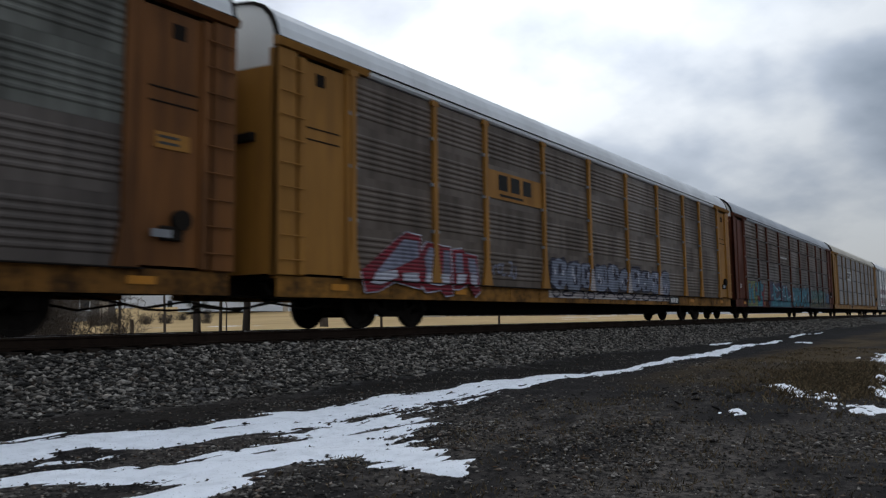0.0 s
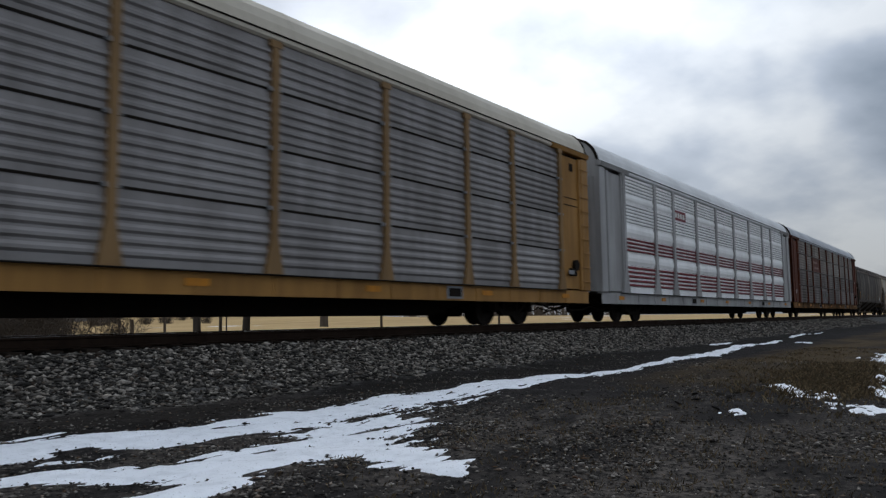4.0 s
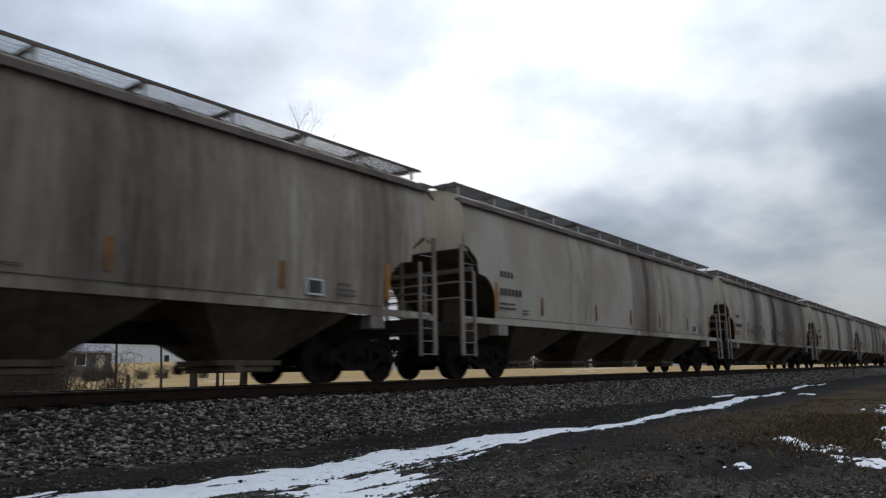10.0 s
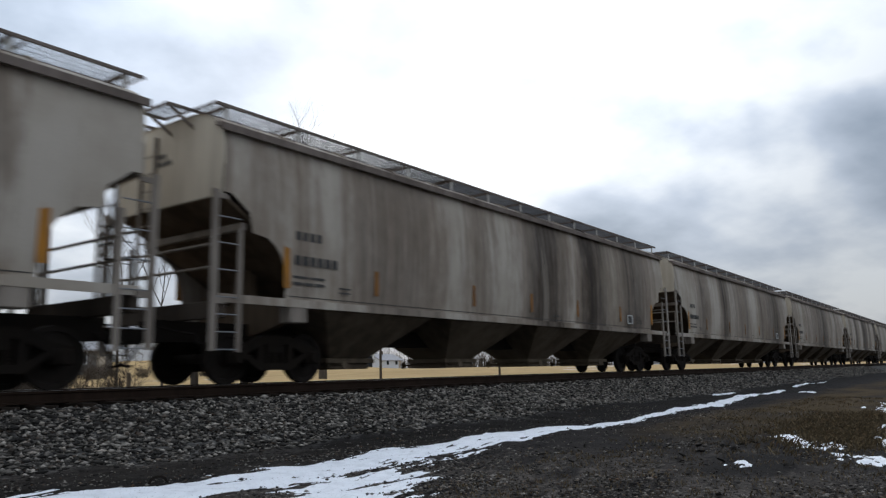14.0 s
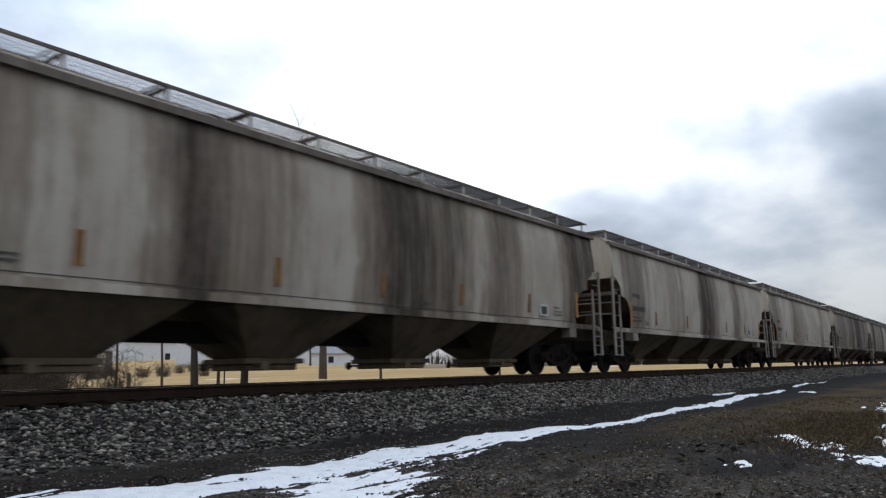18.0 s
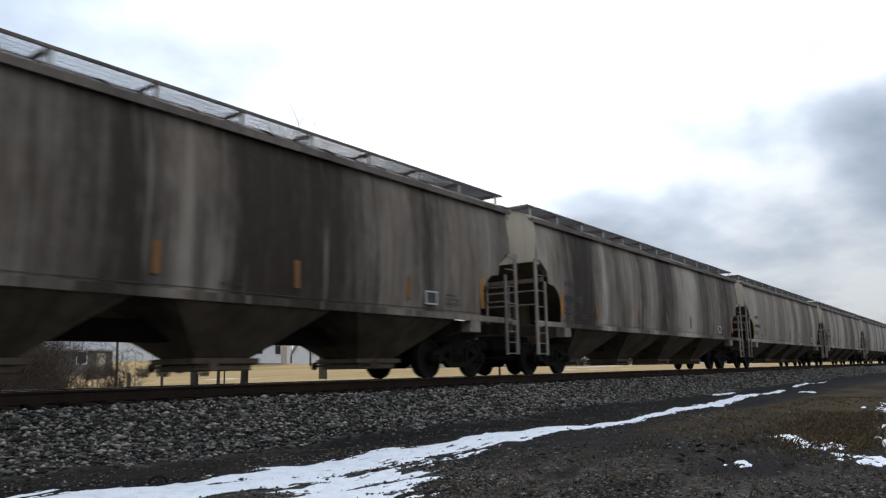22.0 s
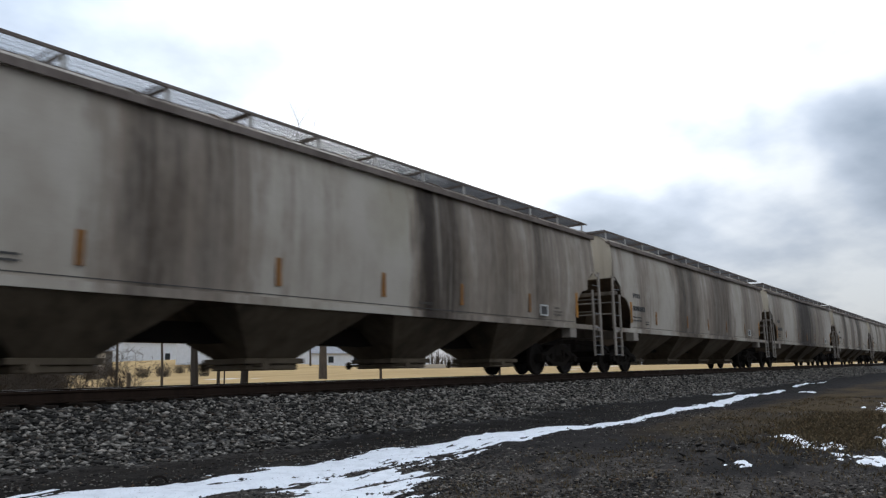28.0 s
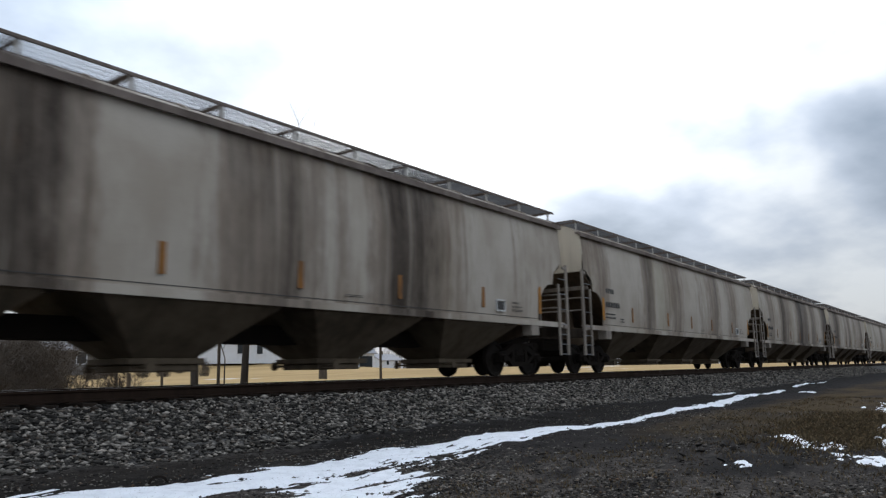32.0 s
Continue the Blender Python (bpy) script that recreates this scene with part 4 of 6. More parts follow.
    # a dark strip draws the shadow line along the panels' lower edge
    foot_shade = mesh_of("panel_foot", new_box(posts[0] - 0.3, posts[-1] + 0.3, -1.655, -1.565, 0.958, 0.979), "dark")
    seam = mesh_of("panel_seam", new_box(posts[0], posts[-1], -1.588, -1.577, -0.006, 0.036), "dark")
    sill_bm = bmesh.new()
    prism(sill_bm, [(-1.56, 0.60), (-1.56, 0.97), (-1.40, 0.97), (-1.40, 0.93), (-1.53, 0.93), (-1.53, 0.60)], 0, 0.05, RL - 0.05)
    for k in range(1, 18):
        box(sill_bm, k * RL / 18 - 0.03, k * RL / 18 + 0.03, -1.575, -1.55, 0.62, 0.95)
    sill_m = mesh_of("side_sill", sill_bm, sill)
    tape = mesh_of("reflector_stripe", new_box(-0.22, 0.22, -1.579, -1.57, 0.74, 0.86), "orange")
    # these panels get a darker sheet in their two lower rows
    low = "dark_panel" if panel in ("dull_panel", "green_panel", "brown_panel") else panel
    bands = {"tiers": [(0.985, 1.115, 5, low), (2.135, 1.02, 5, low), (3.185, 1.02, 5, panel), (4.235, 0.86, 4, panel)],
             "plain": [(0.985 + 1.022 * k, 1.018, 6, low if k < 2 and panel == "green_panel" else panel) for k in range(4)],
             "louvres": [(0.985, 0.20, 0, panel), (1.19, 0.76, 5, "red_stripe"), (1.955, 0.45, 1, panel), (2.41, 0.52, 4, "red_stripe"),
                         (2.935, 0.50, 1, panel), (3.44, 0.71, 6, panel), (4.155, 0.32, 1, panel), (4.48, 0.60, 5, panel)]}[style]
    for turn in (Matrix(), Matrix.Translation((RL, 0, 0)) @ FLIP):
        part("end_cap", cap_m, "", car, "white-painted end cap", at=turn)
        part("cap_trim", trim, "", car, "black rubber edge trim", at=turn)
        for m in (Matrix(), mirror_y):
            leaf_ob = part("end_door", leaf, "", car, at=turn @ m)
            part("door_slot", pull, "", leaf_ob, "dark recessed door pull")
        part("side_sill", sill_m, "", car, at=turn)
        part("roof_rail", rail, "", car, at=turn)
        part("panel_foot", foot_shade, "", car, "dark strip as the shadow line under the side panels", at=turn)
        part("roof_gutter", gutter, "", car, "thin dark gutter", at=turn)
        for m in (Matrix(), Matrix.Translation((RL, 0, 0)) @ Matrix.Scale(-1, 4, (1, 0, 0))):
            c = part("corner_post", corner, "", car, at=turn @ m)
            for k in range(9 if paint.endswith(("yellow", "ochre")) else 0):
                part("rung", rung, "", c, at=(0, 0, 1.25 + 0.43 * k))
            d = part("end_bay_panel", door, "", car, at=turn @ m)
            if paint.endswith(("yellow", "ochre")):
                part("door_slot", slot, "", d)
            part("bay_stile", stile, "", d)
            part("bay_jamb", jamb, "", d)
            for z in (3.5, 3.72) if paint.endswith(("yellow", "ochre")) else ():
                part("bay_lip", lip, "", d, at=(0, 0, z))
            part("door_header", header, "", car, at=turn @ m)
        for x in posts:
            p = part("side_post", flare, "", car, at=turn @ pose(x, 0, 0))
            if style != "louvres" and paint != "rusty_yellow":
                for z in (2.118, 3.17, 4.22):
                    for dx in (-0.10, 0.10):
                        part("post_clip", bolts, "", p, "galvanised clip", at=(dx, 0, z))
        if style == "tiers":
            for z in (2.104, 3.158, 4.208):
                part("panel_seam", seam, "", car, "dark joint between the panel tiers", at=turn @ pose(0, 0, z))
        for a, b in zip(posts, posts[1:]):
            for z, h, ribs, mat in bands:
                part("side_panel", rib_panel(b - a, h, ribs, 0.018 if style == "plain" else 0.03, mat, 0.46, 0.30 if style == "plain" else 0.20 if style == "tiers" else 0.0, style == "louvres"), "", car,
                     "dark red ribbed panel" if mat == "red_stripe" else "", at=turn @ pose(a, -1.575, z))
                # behind the pale louvres a dark sheet stands in for the shaded interior
                if style == "louvres" and ribs > 1:
                    part("panel_backing", backing(b - a, h, "bright_panel" if mat == "red_stripe" else "dark"), "", car, at=turn @ pose(a, -1.555, z))
        for x in (1.6, 5.6, 10.3, 14.1, 18.2, 22.4, 26.6):
            part("reflector_stripe", tape, "", car, "yellow-orange reflective tape", at=turn @ pose(x, 0, 0))
    if style == "plain":
        plate = part("data_plate", new_box(19.6, 20.75, -1.585, -1.576, 0.64, 0.93), "ink", car, "black plate with white lettering")
        marks = bmesh.new()
        bars(marks, 19.78, 20.62, 0.70, 0.88, 3, -1.590, 0.22)
        tagged(part("lettering", marks, "pale_letter", plate, "white lettering as plain bars"), kind="stuff")
    else:
        for x in (8.9, 20.7):
            plate = part("data_plate", new_box(x, x + 0.62, -1.585, -1.576, 0.64, 0.93), "galv", car, "grey lettered plate")
            part("plate_field", new_box(x + 0.06, x + 0.56, -1.59, -1.585, 0.69, 0.88), "dark", plate)
    hose = bmesh.new()
    pts = [(2.3, -0.95, 0.60), (1.7, -0.98, 0.50), (1.2, -1.0, 0.40), (0.75, -1.0, 0.47), (0.35, -0.95, 0.52), (0.0, -0.9, 0.42), (-0.45, -0.8, 0.40)]
    for a, b in zip(pts, pts[1:]):
        rod(hose, a, b, 0.024)
    hose = mesh_of("train_line_hose", hose, "dark")
    for turn in (Matrix(), Matrix.Translation((RL, 0, 0)) @ FLIP):
        for m in (Matrix(), mirror_y):
            part("train_line_hose", hose, "", car, at=turn @ m)
    if style != "louvres":
        latch = bmesh.new()
        box(latch, RL - 1.36, RL - 0.98, -1.66, -1.56, 1.40, 1.62, 0.02)
        rod(latch, (RL - 1.0, -1.68, 1.72), (RL - 1.0, -1.57, 1.72), 0.16, sides=14)
        part("door_latch", latch, "dark", car, "black greasy door latch")
        part("latch_bracket", new_box(RL - 1.52, RL - 1.18, -1.665, -1.655, 1.44, 1.56), "galv", car)
    floor_bm = new_box(0.1, RL - 0.1, -1.52, 1.52, 0.92, 0.98)
    part("deck", floor_bm, "dark", car)
    for z in (2.40, 3.75):
        part("upper_deck", new_box(0.4, RL - 0.4, -1.50, 1.50, z, z + 0.06), "dark", car)
    keel = bmesh.new()
    prism(keel, [(0.0, 0.92), (0.0, 0.66), (5.4, 0.56), (6.4, 0.27), (RL - 6.4, 0.27), (RL - 5.4, 0.56), (RL, 0.66), (RL, 0.92)], 1, -0.42, 0.42)
    part("centre_sill", keel, "dark", car)
    for k in range(1, 12):
        part("cross_bearer", new_box(k * RL / 12 - 0.06, k * RL / 12 + 0.06, -1.5, 1.5, 0.62, 0.92), "dark", car)
    add_truck(car, 3.85)
    add_truck(car, RL - 3.85)
    add_couplers(car, RL, 0.45)
    return car


def patch(car, x0, x1, z0, z1, material, rows=(), ink="letter", label="", y=-1.606):
    """A painted field on the panels, with plain bars where its writing was."""
    p = part("painted_panel", new_box(x0, x1, y, y + 0.004, z0, z1), material, car, label)
    bm = bmesh.new()
    for a, b, c, d, n in rows:
        bars(bm, a, b, c, d, n, y - 0.006)
    if rows:
        tagged(part("lettering", bm, ink, p, "plain bars of lettering"), kind="stuff")
    return p


def strokes(car, x0, x1, z0, z1, shapes, fill, edge, label, y=-1.612, grow=0.05):
    """Hand-drawn flat shapes in a field, each with a heavier outline behind it."""
    back, front = bmesh.new(), bmesh.new()
    for i, shape in enumerate(shapes):
        pts = [(x0 + (x1 - x0) * u, z0 + (z1 - z0) * v) for u, v in shape]
        cx, cz = sum(p[0] for p in pts) / len(pts), sum(p[1] for p in pts) / len(pts)
        wide = [(px + math.copysign(grow, px - cx), pz + math.copysign(grow, pz - cz)) for px, pz in pts]
        prism(back, wide, 1, y - 0.0004 * i, y + 0.002 - 0.0004 * i)
        prism(front, pts, 1, y - 0.008 - 0.0004 * i, y - 0.006 - 0.0004 * i)
    tag = tagged(part("graffiti", back, edge, car, label), kind="stuff")
    tagged(part("letter_fill", front, fill, tag), kind="stuff")
    return tag


ARROWS = [[(0.0, 0.02), (0.97, 0.02), (0.95, 0.24), (0.02, 0.24)], [(0.0, 0.40), (0.10, 0.54), (0.28, 0.58), (0.20, 0.45)], [(0.11, 0.95), (0.17, 1.0), (0.25, 0.24), (0.15, 0.24)],
          [(0.15, 0.95), (0.36, 0.72), (0.30, 0.62), (0.17, 0.72)], [(0.38, 0.90), (0.56, 0.70), (0.50, 0.62), (0.39, 0.68)], [(0.50, 0.64), (0.56, 0.58), (0.36, 0.28), (0.29, 0.32)],
          ]
ARROWS += [[(0.20, 0.34), (0.56, 0.44), (0.56, 0.32), (0.22, 0.24)], [(0.62, 0.92), (0.67, 0.92), (0.72, 0.26), (0.65, 0.26)], [(0.62, 0.92), (0.65, 0.88), (0.57, 0.28), (0.52, 0.34)],
          [(0.60, 0.52), (0.70, 0.52), (0.70, 0.42), (0.59, 0.42)], [(0.73, 0.98), (0.79, 0.88), (0.84, 0.36), (0.77, 0.30)], [(0.80, 0.42), (0.98, 0.56), (0.92, 0.44), (1.0, 0.34), (0.95, 0.2), (0.80, 0.28)]]
RED_S = [[(0.46, 0.74), (0.60, 0.58), (0.76, 0.50), (0.70, 0.40), (0.56, 0.46), (0.44, 0.62)], [(0.72, 0.52), (0.90, 0.92), (0.97, 0.92), (0.82, 0.48)], [(0.70, 0.50), (0.82, 0.50), (0.80, 0.02), (0.68, 0.02)],
         [(0.20, 0.44), (0.34, 0.36), (0.42, 0.24), (0.34, 0.20), (0.22, 0.26)], [(0.02, 0.80), (0.10, 0.72), (0.10, 0.54), (0.02, 0.60)]]
AQUA = [[(0.22, 0.02), (0.68, 0.02), (0.66, 0.40), (0.24, 0.40)], [(0.28, 0.42), (0.26, 0.70), (0.32, 0.95), (0.46, 1.0), (0.56, 0.90), (0.50, 0.56), (0.42, 0.40)], [(0.58, 0.92), (0.84, 0.86), (0.74, 0.60), (0.58, 0.64)], [(0.0, 0.9), (0.16, 0.94), (0.20, 0.46), (0.0, 0.40)]]


# three slanted block letters: outer shapes, fills and pale feet
TALL = [[(0.03, 0.02), (0.0, 0.34), (0.24, 0.84), (0.33, 1.0), (0.45, 0.97), (0.45, 0.10), (0.24, 0.20), (0.12, 0.04)],
        [(0.44, 0.66), (0.50, 0.88), (0.61, 0.86), (0.64, 0.84), (0.71, 0.84), (0.73, 0.02), (0.66, 0.0), (0.62, 0.10), (0.50, 0.05), (0.44, 0.20)],
        [(0.74, 0.12), (0.73, 0.80), (0.83, 0.84), (0.86, 0.76), (0.97, 0.74), (1.0, 0.10), (0.95, 0.0), (0.88, 0.22), (0.80, 0.12)]]
TALL_FILL = [[(0.09, 0.30), (0.31, 0.88), (0.43, 0.88), (0.43, 0.62), (0.24, 0.40)], [(0.48, 0.60), (0.52, 0.80), (0.59, 0.78), (0.58, 0.34), (0.50, 0.34)],
             [(0.64, 0.36), (0.65, 0.78), (0.70, 0.78), (0.71, 0.36)], [(0.76, 0.40), (0.76, 0.74), (0.82, 0.76), (0.83, 0.42)], [(0.89, 0.44), (0.88, 0.68), (0.95, 0.68), (0.97, 0.40)]]
TALL_LIGHT = [[(0.06, 0.16), (0.10, 0.32), (0.25, 0.38), (0.26, 0.27), (0.13, 0.14)], [(0.30, 0.22), (0.30, 0.34), (0.42, 0.36), (0.43, 0.20)],
              [(0.48, 0.20), (0.49, 0.36), (0.70, 0.36), (0.70, 0.22), (0.60, 0.16)], [(0.76, 0.20), (0.77, 0.38), (0.86, 0.40), (0.84, 0.24)], [(0.90, 0.24), (0.90, 0.42), (0.97, 0.38), (0.96, 0.16)]]


def scribble(car, x0, x1, z0, z1, loops, ink, seed, label, y):
    """A tag drawn in one running line of loops and strokes."""
    rnd = random.Random(seed)
    bm = bmesh.new()
    w, h = (x1 - x0) / loops, (z1 - z0) / 2
    for k in range(loops):
        cx, cz, a0, full = x0 + w * (k + 0.5), (z0 + z1) / 2 + rnd.uniform(-0.15, 0.15) * h, rnd.uniform(0, 6), rnd.choice((3.4, 4.6, 6.2))
        rx, rz, lean = w * rnd.uniform(0.3, 0.55), h * rnd.uniform(0.5, 1.0), rnd.uniform(-0.2, 0.5)
        pts = [(cx + rx * math.cos(a0 + full * i / 10) + lean * rz * math.sin(a0 + full * i / 10), cz + rz * math.sin(a0 + full * i / 10)) for i in range(11)]
        for i, ((ax, az), (bx, bz)) in enumerate(zip(pts, pts[1:])):
            n = Vector((bz - az, ax - bx)).normalized() * rnd.uniform(0.022, 0.034)
            prism(bm, [(ax + n.x, az + n.y), (ax - n.x, az - n.y), (bx - n.x, bz - n.y), (bx + n.x, bz + n.y)], 1, y + 0.0002 * i, y + 0.004 + 0.0002 * i)
    return tagged(part("graffiti", bm, ink, car, label), kind="stuff")


def painted_post(car, x, top, paint, label):
    """Spray paint over the flared foot of a side post."""
    side = [(-0.185, 0.99), (-0.16, 1.12), (-0.068, 1.60), (-0.068, top)]
    part("painted_post", prism(bmesh.new(), [(x + a, b) for a, b in side] + [(x - a, b) for a, b in reversed(side)], 1, -1.676, -1.6665), paint, car, label)


def door_marks(car, ink="pale_letter"):
    """An outlined box, lines and small rows of bars on the last bay of a red car, and a plate on its post."""
    bm = bmesh.new()
    x0, x1, y = RL - 1.70, RL - 1.26, -1.586
    for a, b, c, d in ((x0, x1, 3.60, 3.63), (x0, x1, 3.26, 3.29), (x0, x0 + 0.03, 3.29, 3.60), (x1 - 0.03, x1, 3.29, 3.60), (x0 + 0.06, x0 + 0.38, 3.36, 3.375), (x0 + 0.06, x0 + 0.34, 3.50, 3.515),
                       (x0 + 0.1, x0 + 0.3, 3.0, 3.06), (x0, x1 + 0.06, 2.47, 2.49), (x0, x1 + 0.06, 2.40, 2.42)):
        box(bm, a, b, y, y + 0.004, c, d)
    for z in (2.25, 2.14):
        bars(bm, x1 - 0.25, x1, z, z + 0.06, 4, y)
    for z in (1.70, 1.60, 1.54):
        bars(bm, 0.78, 1.16, z, z + 0.045, 4 if z > 1.65 else 1, y)
    tagged(part("lettering", bm, ink, car, "pale outlined box, lines and bars"), kind="stuff")
    part("small_plate", new_box(RL - 0.90, RL - 0.80, -1.584, -1.577, 2.94, 3.08), "cap", car, "small white plate")


def spray(car, x0, x1, z0, z1, letters, fill, edge, seed, lean=0.12, label="", block=False, dark="navy_spray", shiny="white_spray"):
    """A sprayed tag: plump or blocky strokes with an outline, each a little different."""
    rnd = random.Random(seed)
    w = (x1 - x0) / letters

    def blob(bm, cx, cz, rx, rz, y, n, rough):
        pts = []
        for k in range(n):
            a = math.tau * k / n
            e = 0.55 if not block else 0.4
            r = 1 + rough * (rnd.random() - 0.5)
            sx, sz = math.copysign(abs(math.cos(a)) ** e, math.cos(a)), math.copysign(abs(math.sin(a)) ** e, math.sin(a))
            pts.append((cx + rx * r * sx + lean * (cz + rz * r * sz - z0), cz + rz * r * sz))
        prism(bm, pts, 1, y, y + 0.003)

    for k in range(letters):
        back, front, dents, shine = bmesh.new(), bmesh.new(), bmesh.new(), bmesh.new()
        cx, cz = x0 + w * (k + 0.5), (z0 + z1) / 2 + (rnd.random() - 0.5) * 0.12
        rz = (z1 - z0) / 2 * (0.85 + 0.25 * rnd.random())
        blob(back, cx, cz, w * 0.53, rz * 1.05, -1.612, 16, 0.25)
        blob(front, cx, cz, w * 0.48, rz * 0.93, -1.618, 16, 0.25)
        for q in range(3):
            blob(dents, cx + (rnd.random() - 0.5) * w * 0.5, cz + (rnd.random() - 0.5) * rz * 1.2, w * (0.04 + 0.12 * rnd.random()), rz * (0.08 + 0.3 * rnd.random()), -1.6225, 9, 0.5)
        for q in range(2):
            blob(shine, cx + (rnd.random() - 0.5) * w * 0.6, cz + (rnd.random() - 0.3) * rz, w * 0.05, rz * (0.10 + 0.25 * rnd.random()), -1.627, 8, 0.5)
        tag = part("graffiti", back, edge, car, label or "sprayed graffiti with an outline")
        part("letter_fill", front, fill, tag)
        tagged(part("letter_stroke", dents, dark, tag), kind="stuff")
        tagged(part("letter_shine", shine, shiny, tag), kind="stuff")


# ---- the ground: one sheet to the horizon ----
def ground_height(x, y):
    """Bank of the track, the level before it and the gently rising field behind; arrays in, array out."""
    d = np.abs(y - TRACK_Y)
    bank = np.interp(d, [0.0, 1.65, 2.0, 3.55, 4.3], [-0.24, -0.24, -0.30, -0.76, -0.82])
    z = bank.copy()
    behind = y > TRACK_Y + 4.3
    z[behind] = np.interp(y[behind], [TRACK_Y + 4.3, 24, 90, 400, 3000], [-0.82, -0.62, 0.55, 2.6, 14.0])
    roll = 0.030 * np.sin(x * 0.9 + 1.3 * np.sin(y * 0.7)) + 0.022 * np.sin(y * 1.9 + x * 0.35) + 0.012 * np.sin(x * 3.1 - y * 2.3) + 0.008 * np.sin(x * 7.3 + y * 5.1)
    near = (d > 3.2) & (np.abs(x) < 200)
    z = z + np.where(near, roll, 0.3 * roll)
    # a low mound of turf beyond the strip of cinders
    z = z + 0.05 * np.exp(-((x - 12) / 5) ** 2 - ((y - 2.2) / 1.3) ** 2)
    # the field swells where the nearer houses stand
    return z + 1.7 * np.exp(-((x - 60) / 20) ** 2 - ((y - 90) / 32) ** 2)


def height_at(x, y):
    return float(ground_height(np.array([float(x)]), np.array([float(y)]))[0])


def mesh_from(name, verts, faces, material):
    me = bpy.data.meshes.new(name)
    verts, faces = np.asarray(verts, np.float32), np.asarray(faces, np.int32)
    n = faces.shape[1]
    me.vertices.add(len(verts))
    me.vertices.foreach_set("co", verts.ravel())
    me.loops.add(faces.size)
    me.loops.foreach_set("vertex_index", faces.ravel())
    me.polygons.add(len(faces))
    me.polygons.foreach_set("loop_start", np.arange(0, faces.size, n, dtype=np.int32))
    me.materials.append(MAT[material])
    me.update(calc_edges=True)
    return me


def grid_mesh(name, xs, ys, height, material, keep=None):
    X, Y = np.meshgrid(xs, ys)
    Z = height(X.ravel(), Y.ravel())
    nx, ny = len(xs), len(ys)
    i = (np.arange(ny - 1)[:, None] * nx + np.arange(nx - 1)[None, :]).ravel()
    quads = np.stack([i, i + 1, i + nx + 1, i + nx], -1)
    verts = np.stack([X.ravel(), Y.ravel(), Z], -1)
    if keep is not None:
        m = keep(verts[quads].mean(1))
        quads = quads[m]
        used = np.unique(quads)
        remap = np.zeros(len(verts), np.int64)
        remap[used] = np.arange(len(used))
        verts, quads = verts[used], remap[quads]
    me = mesh_from(name, verts, quads, material)
    me.polygons.foreach_set("use_smooth", [True] * len(me.polygons))
    return me


def build_ground():
    xs = np.concatenate([[-3000, -900, -300, -100, -40, -15, -5], np.arange(-1, 14, 0.06), np.arange(14, 40, 0.25), np.arange(40, 120, 2.0), [130, 160, 220, 350, 600, 1200, 3000]])
    ys = np.concatenate([[-3000, -900, -300, -100, -30, -8, -3], np.arange(-0.5, 8.4, 0.06), np.arange(8.4, 15.8, 0.15), [16.5, 18, 20, 24, 30, 40, 48, 55, 62, 70, 78, 86, 94, 102, 110, 120, 130, 150, 200, 400, 900, 3000]])
    tagged(new("ground", grid_mesh("ground", xs, ys, ground_height, "ground")), "dark cinders and gravel, stone bank and straw-coloured field", "ground", kind="structure")


# strokes of old snow: ends and half widths of the ground that each covers
SNOW = [((0.6, 6.35), (2.9, 5.90), 0.50, 0.40), ((2.9, 5.90), (5.0, 5.74), 0.40, 0.37), ((5.0, 5.74), (7.3, 5.83), 0.37, 0.48), ((7.3, 5.85), (9.8, 5.75), 0.50, 0.36),
        ((9.8, 5.75), (13.0, 5.62), 0.36, 0.20), ((13.0, 5.62), (18.5, 5.95), 0.16, 0.22), ((18.5, 5.95), (30.0, 6.45), 0.24, 0.16), ((25.6, 7.55), (28.0, 7.65), 0.10, 0.10)]
SNOW += [((5.6, 4.95), (4.3, 4.35), 0.45, 0.42), ((4.3, 4.35), (3.2, 4.20), 0.42, 0.36), ((3.2, 4.20), (2.3, 4.85), 0.36, 0.22), ((4.5, 4.25), (4.25, 3.35), 0.30, 0.25), ((4.25, 3.35), (4.05, 2.85), 0.20, 0.08), ((2.9, 3.75), (2.0, 3.85), 0.14, 0.12)]
SNOW += [((7.45, 2.02), (7.75, 2.08), 0.11, 0.10), ((8.70, 1.15), (8.85, 0.6), 0.22, 0.30), ((11.1, 2.40), (10.2, 2.10), 0.13, 0.19), ((9.95, 1.95), (9.55, 1.80), 0.15, 0.12), ((9.5, 1.60), (10.1, 1.62), 0.13, 0.15), ((9.2, 1.55), (9.0, 1.15), 0.07, 0.11), ((10.4, 1.05), (11.4, 1.28), 0.16, 0.16), ((12.0, 1.25), (12.9, 1.38), 0.16, 0.14), ((28.4, 5.4), (28.2, 5.0), 0.12, 0.10), ((19.4, 2.45), (19.7, 2.48), 0.07, 0.06), ((17.5, 1.7), (23.0, 2.1), 0.25, 0.3), ((14.0, 1.0), (19.0, 1.35), 0.35, 0.4), ((35.5, 7.05), (44, 7.2), 0.11, 0.09)]


BARE = [((3.15, 3.70), (4.20, 3.57), 0.10, 0.03), ((6.5, 4.62), (5.05, 4.85), 0.14, 0.04), ((4.40, 5.86), (5.05, 5.58), 0.06, 0.02), ((2.9, 5.55), (4.55, 4.83), 0.20, 0.05), ((6.6, 4.2), (5.4, 4.45), 0.10, 0.03), ((6.4, 5.95), (9.2, 5.72), 0.03, 0.02)]


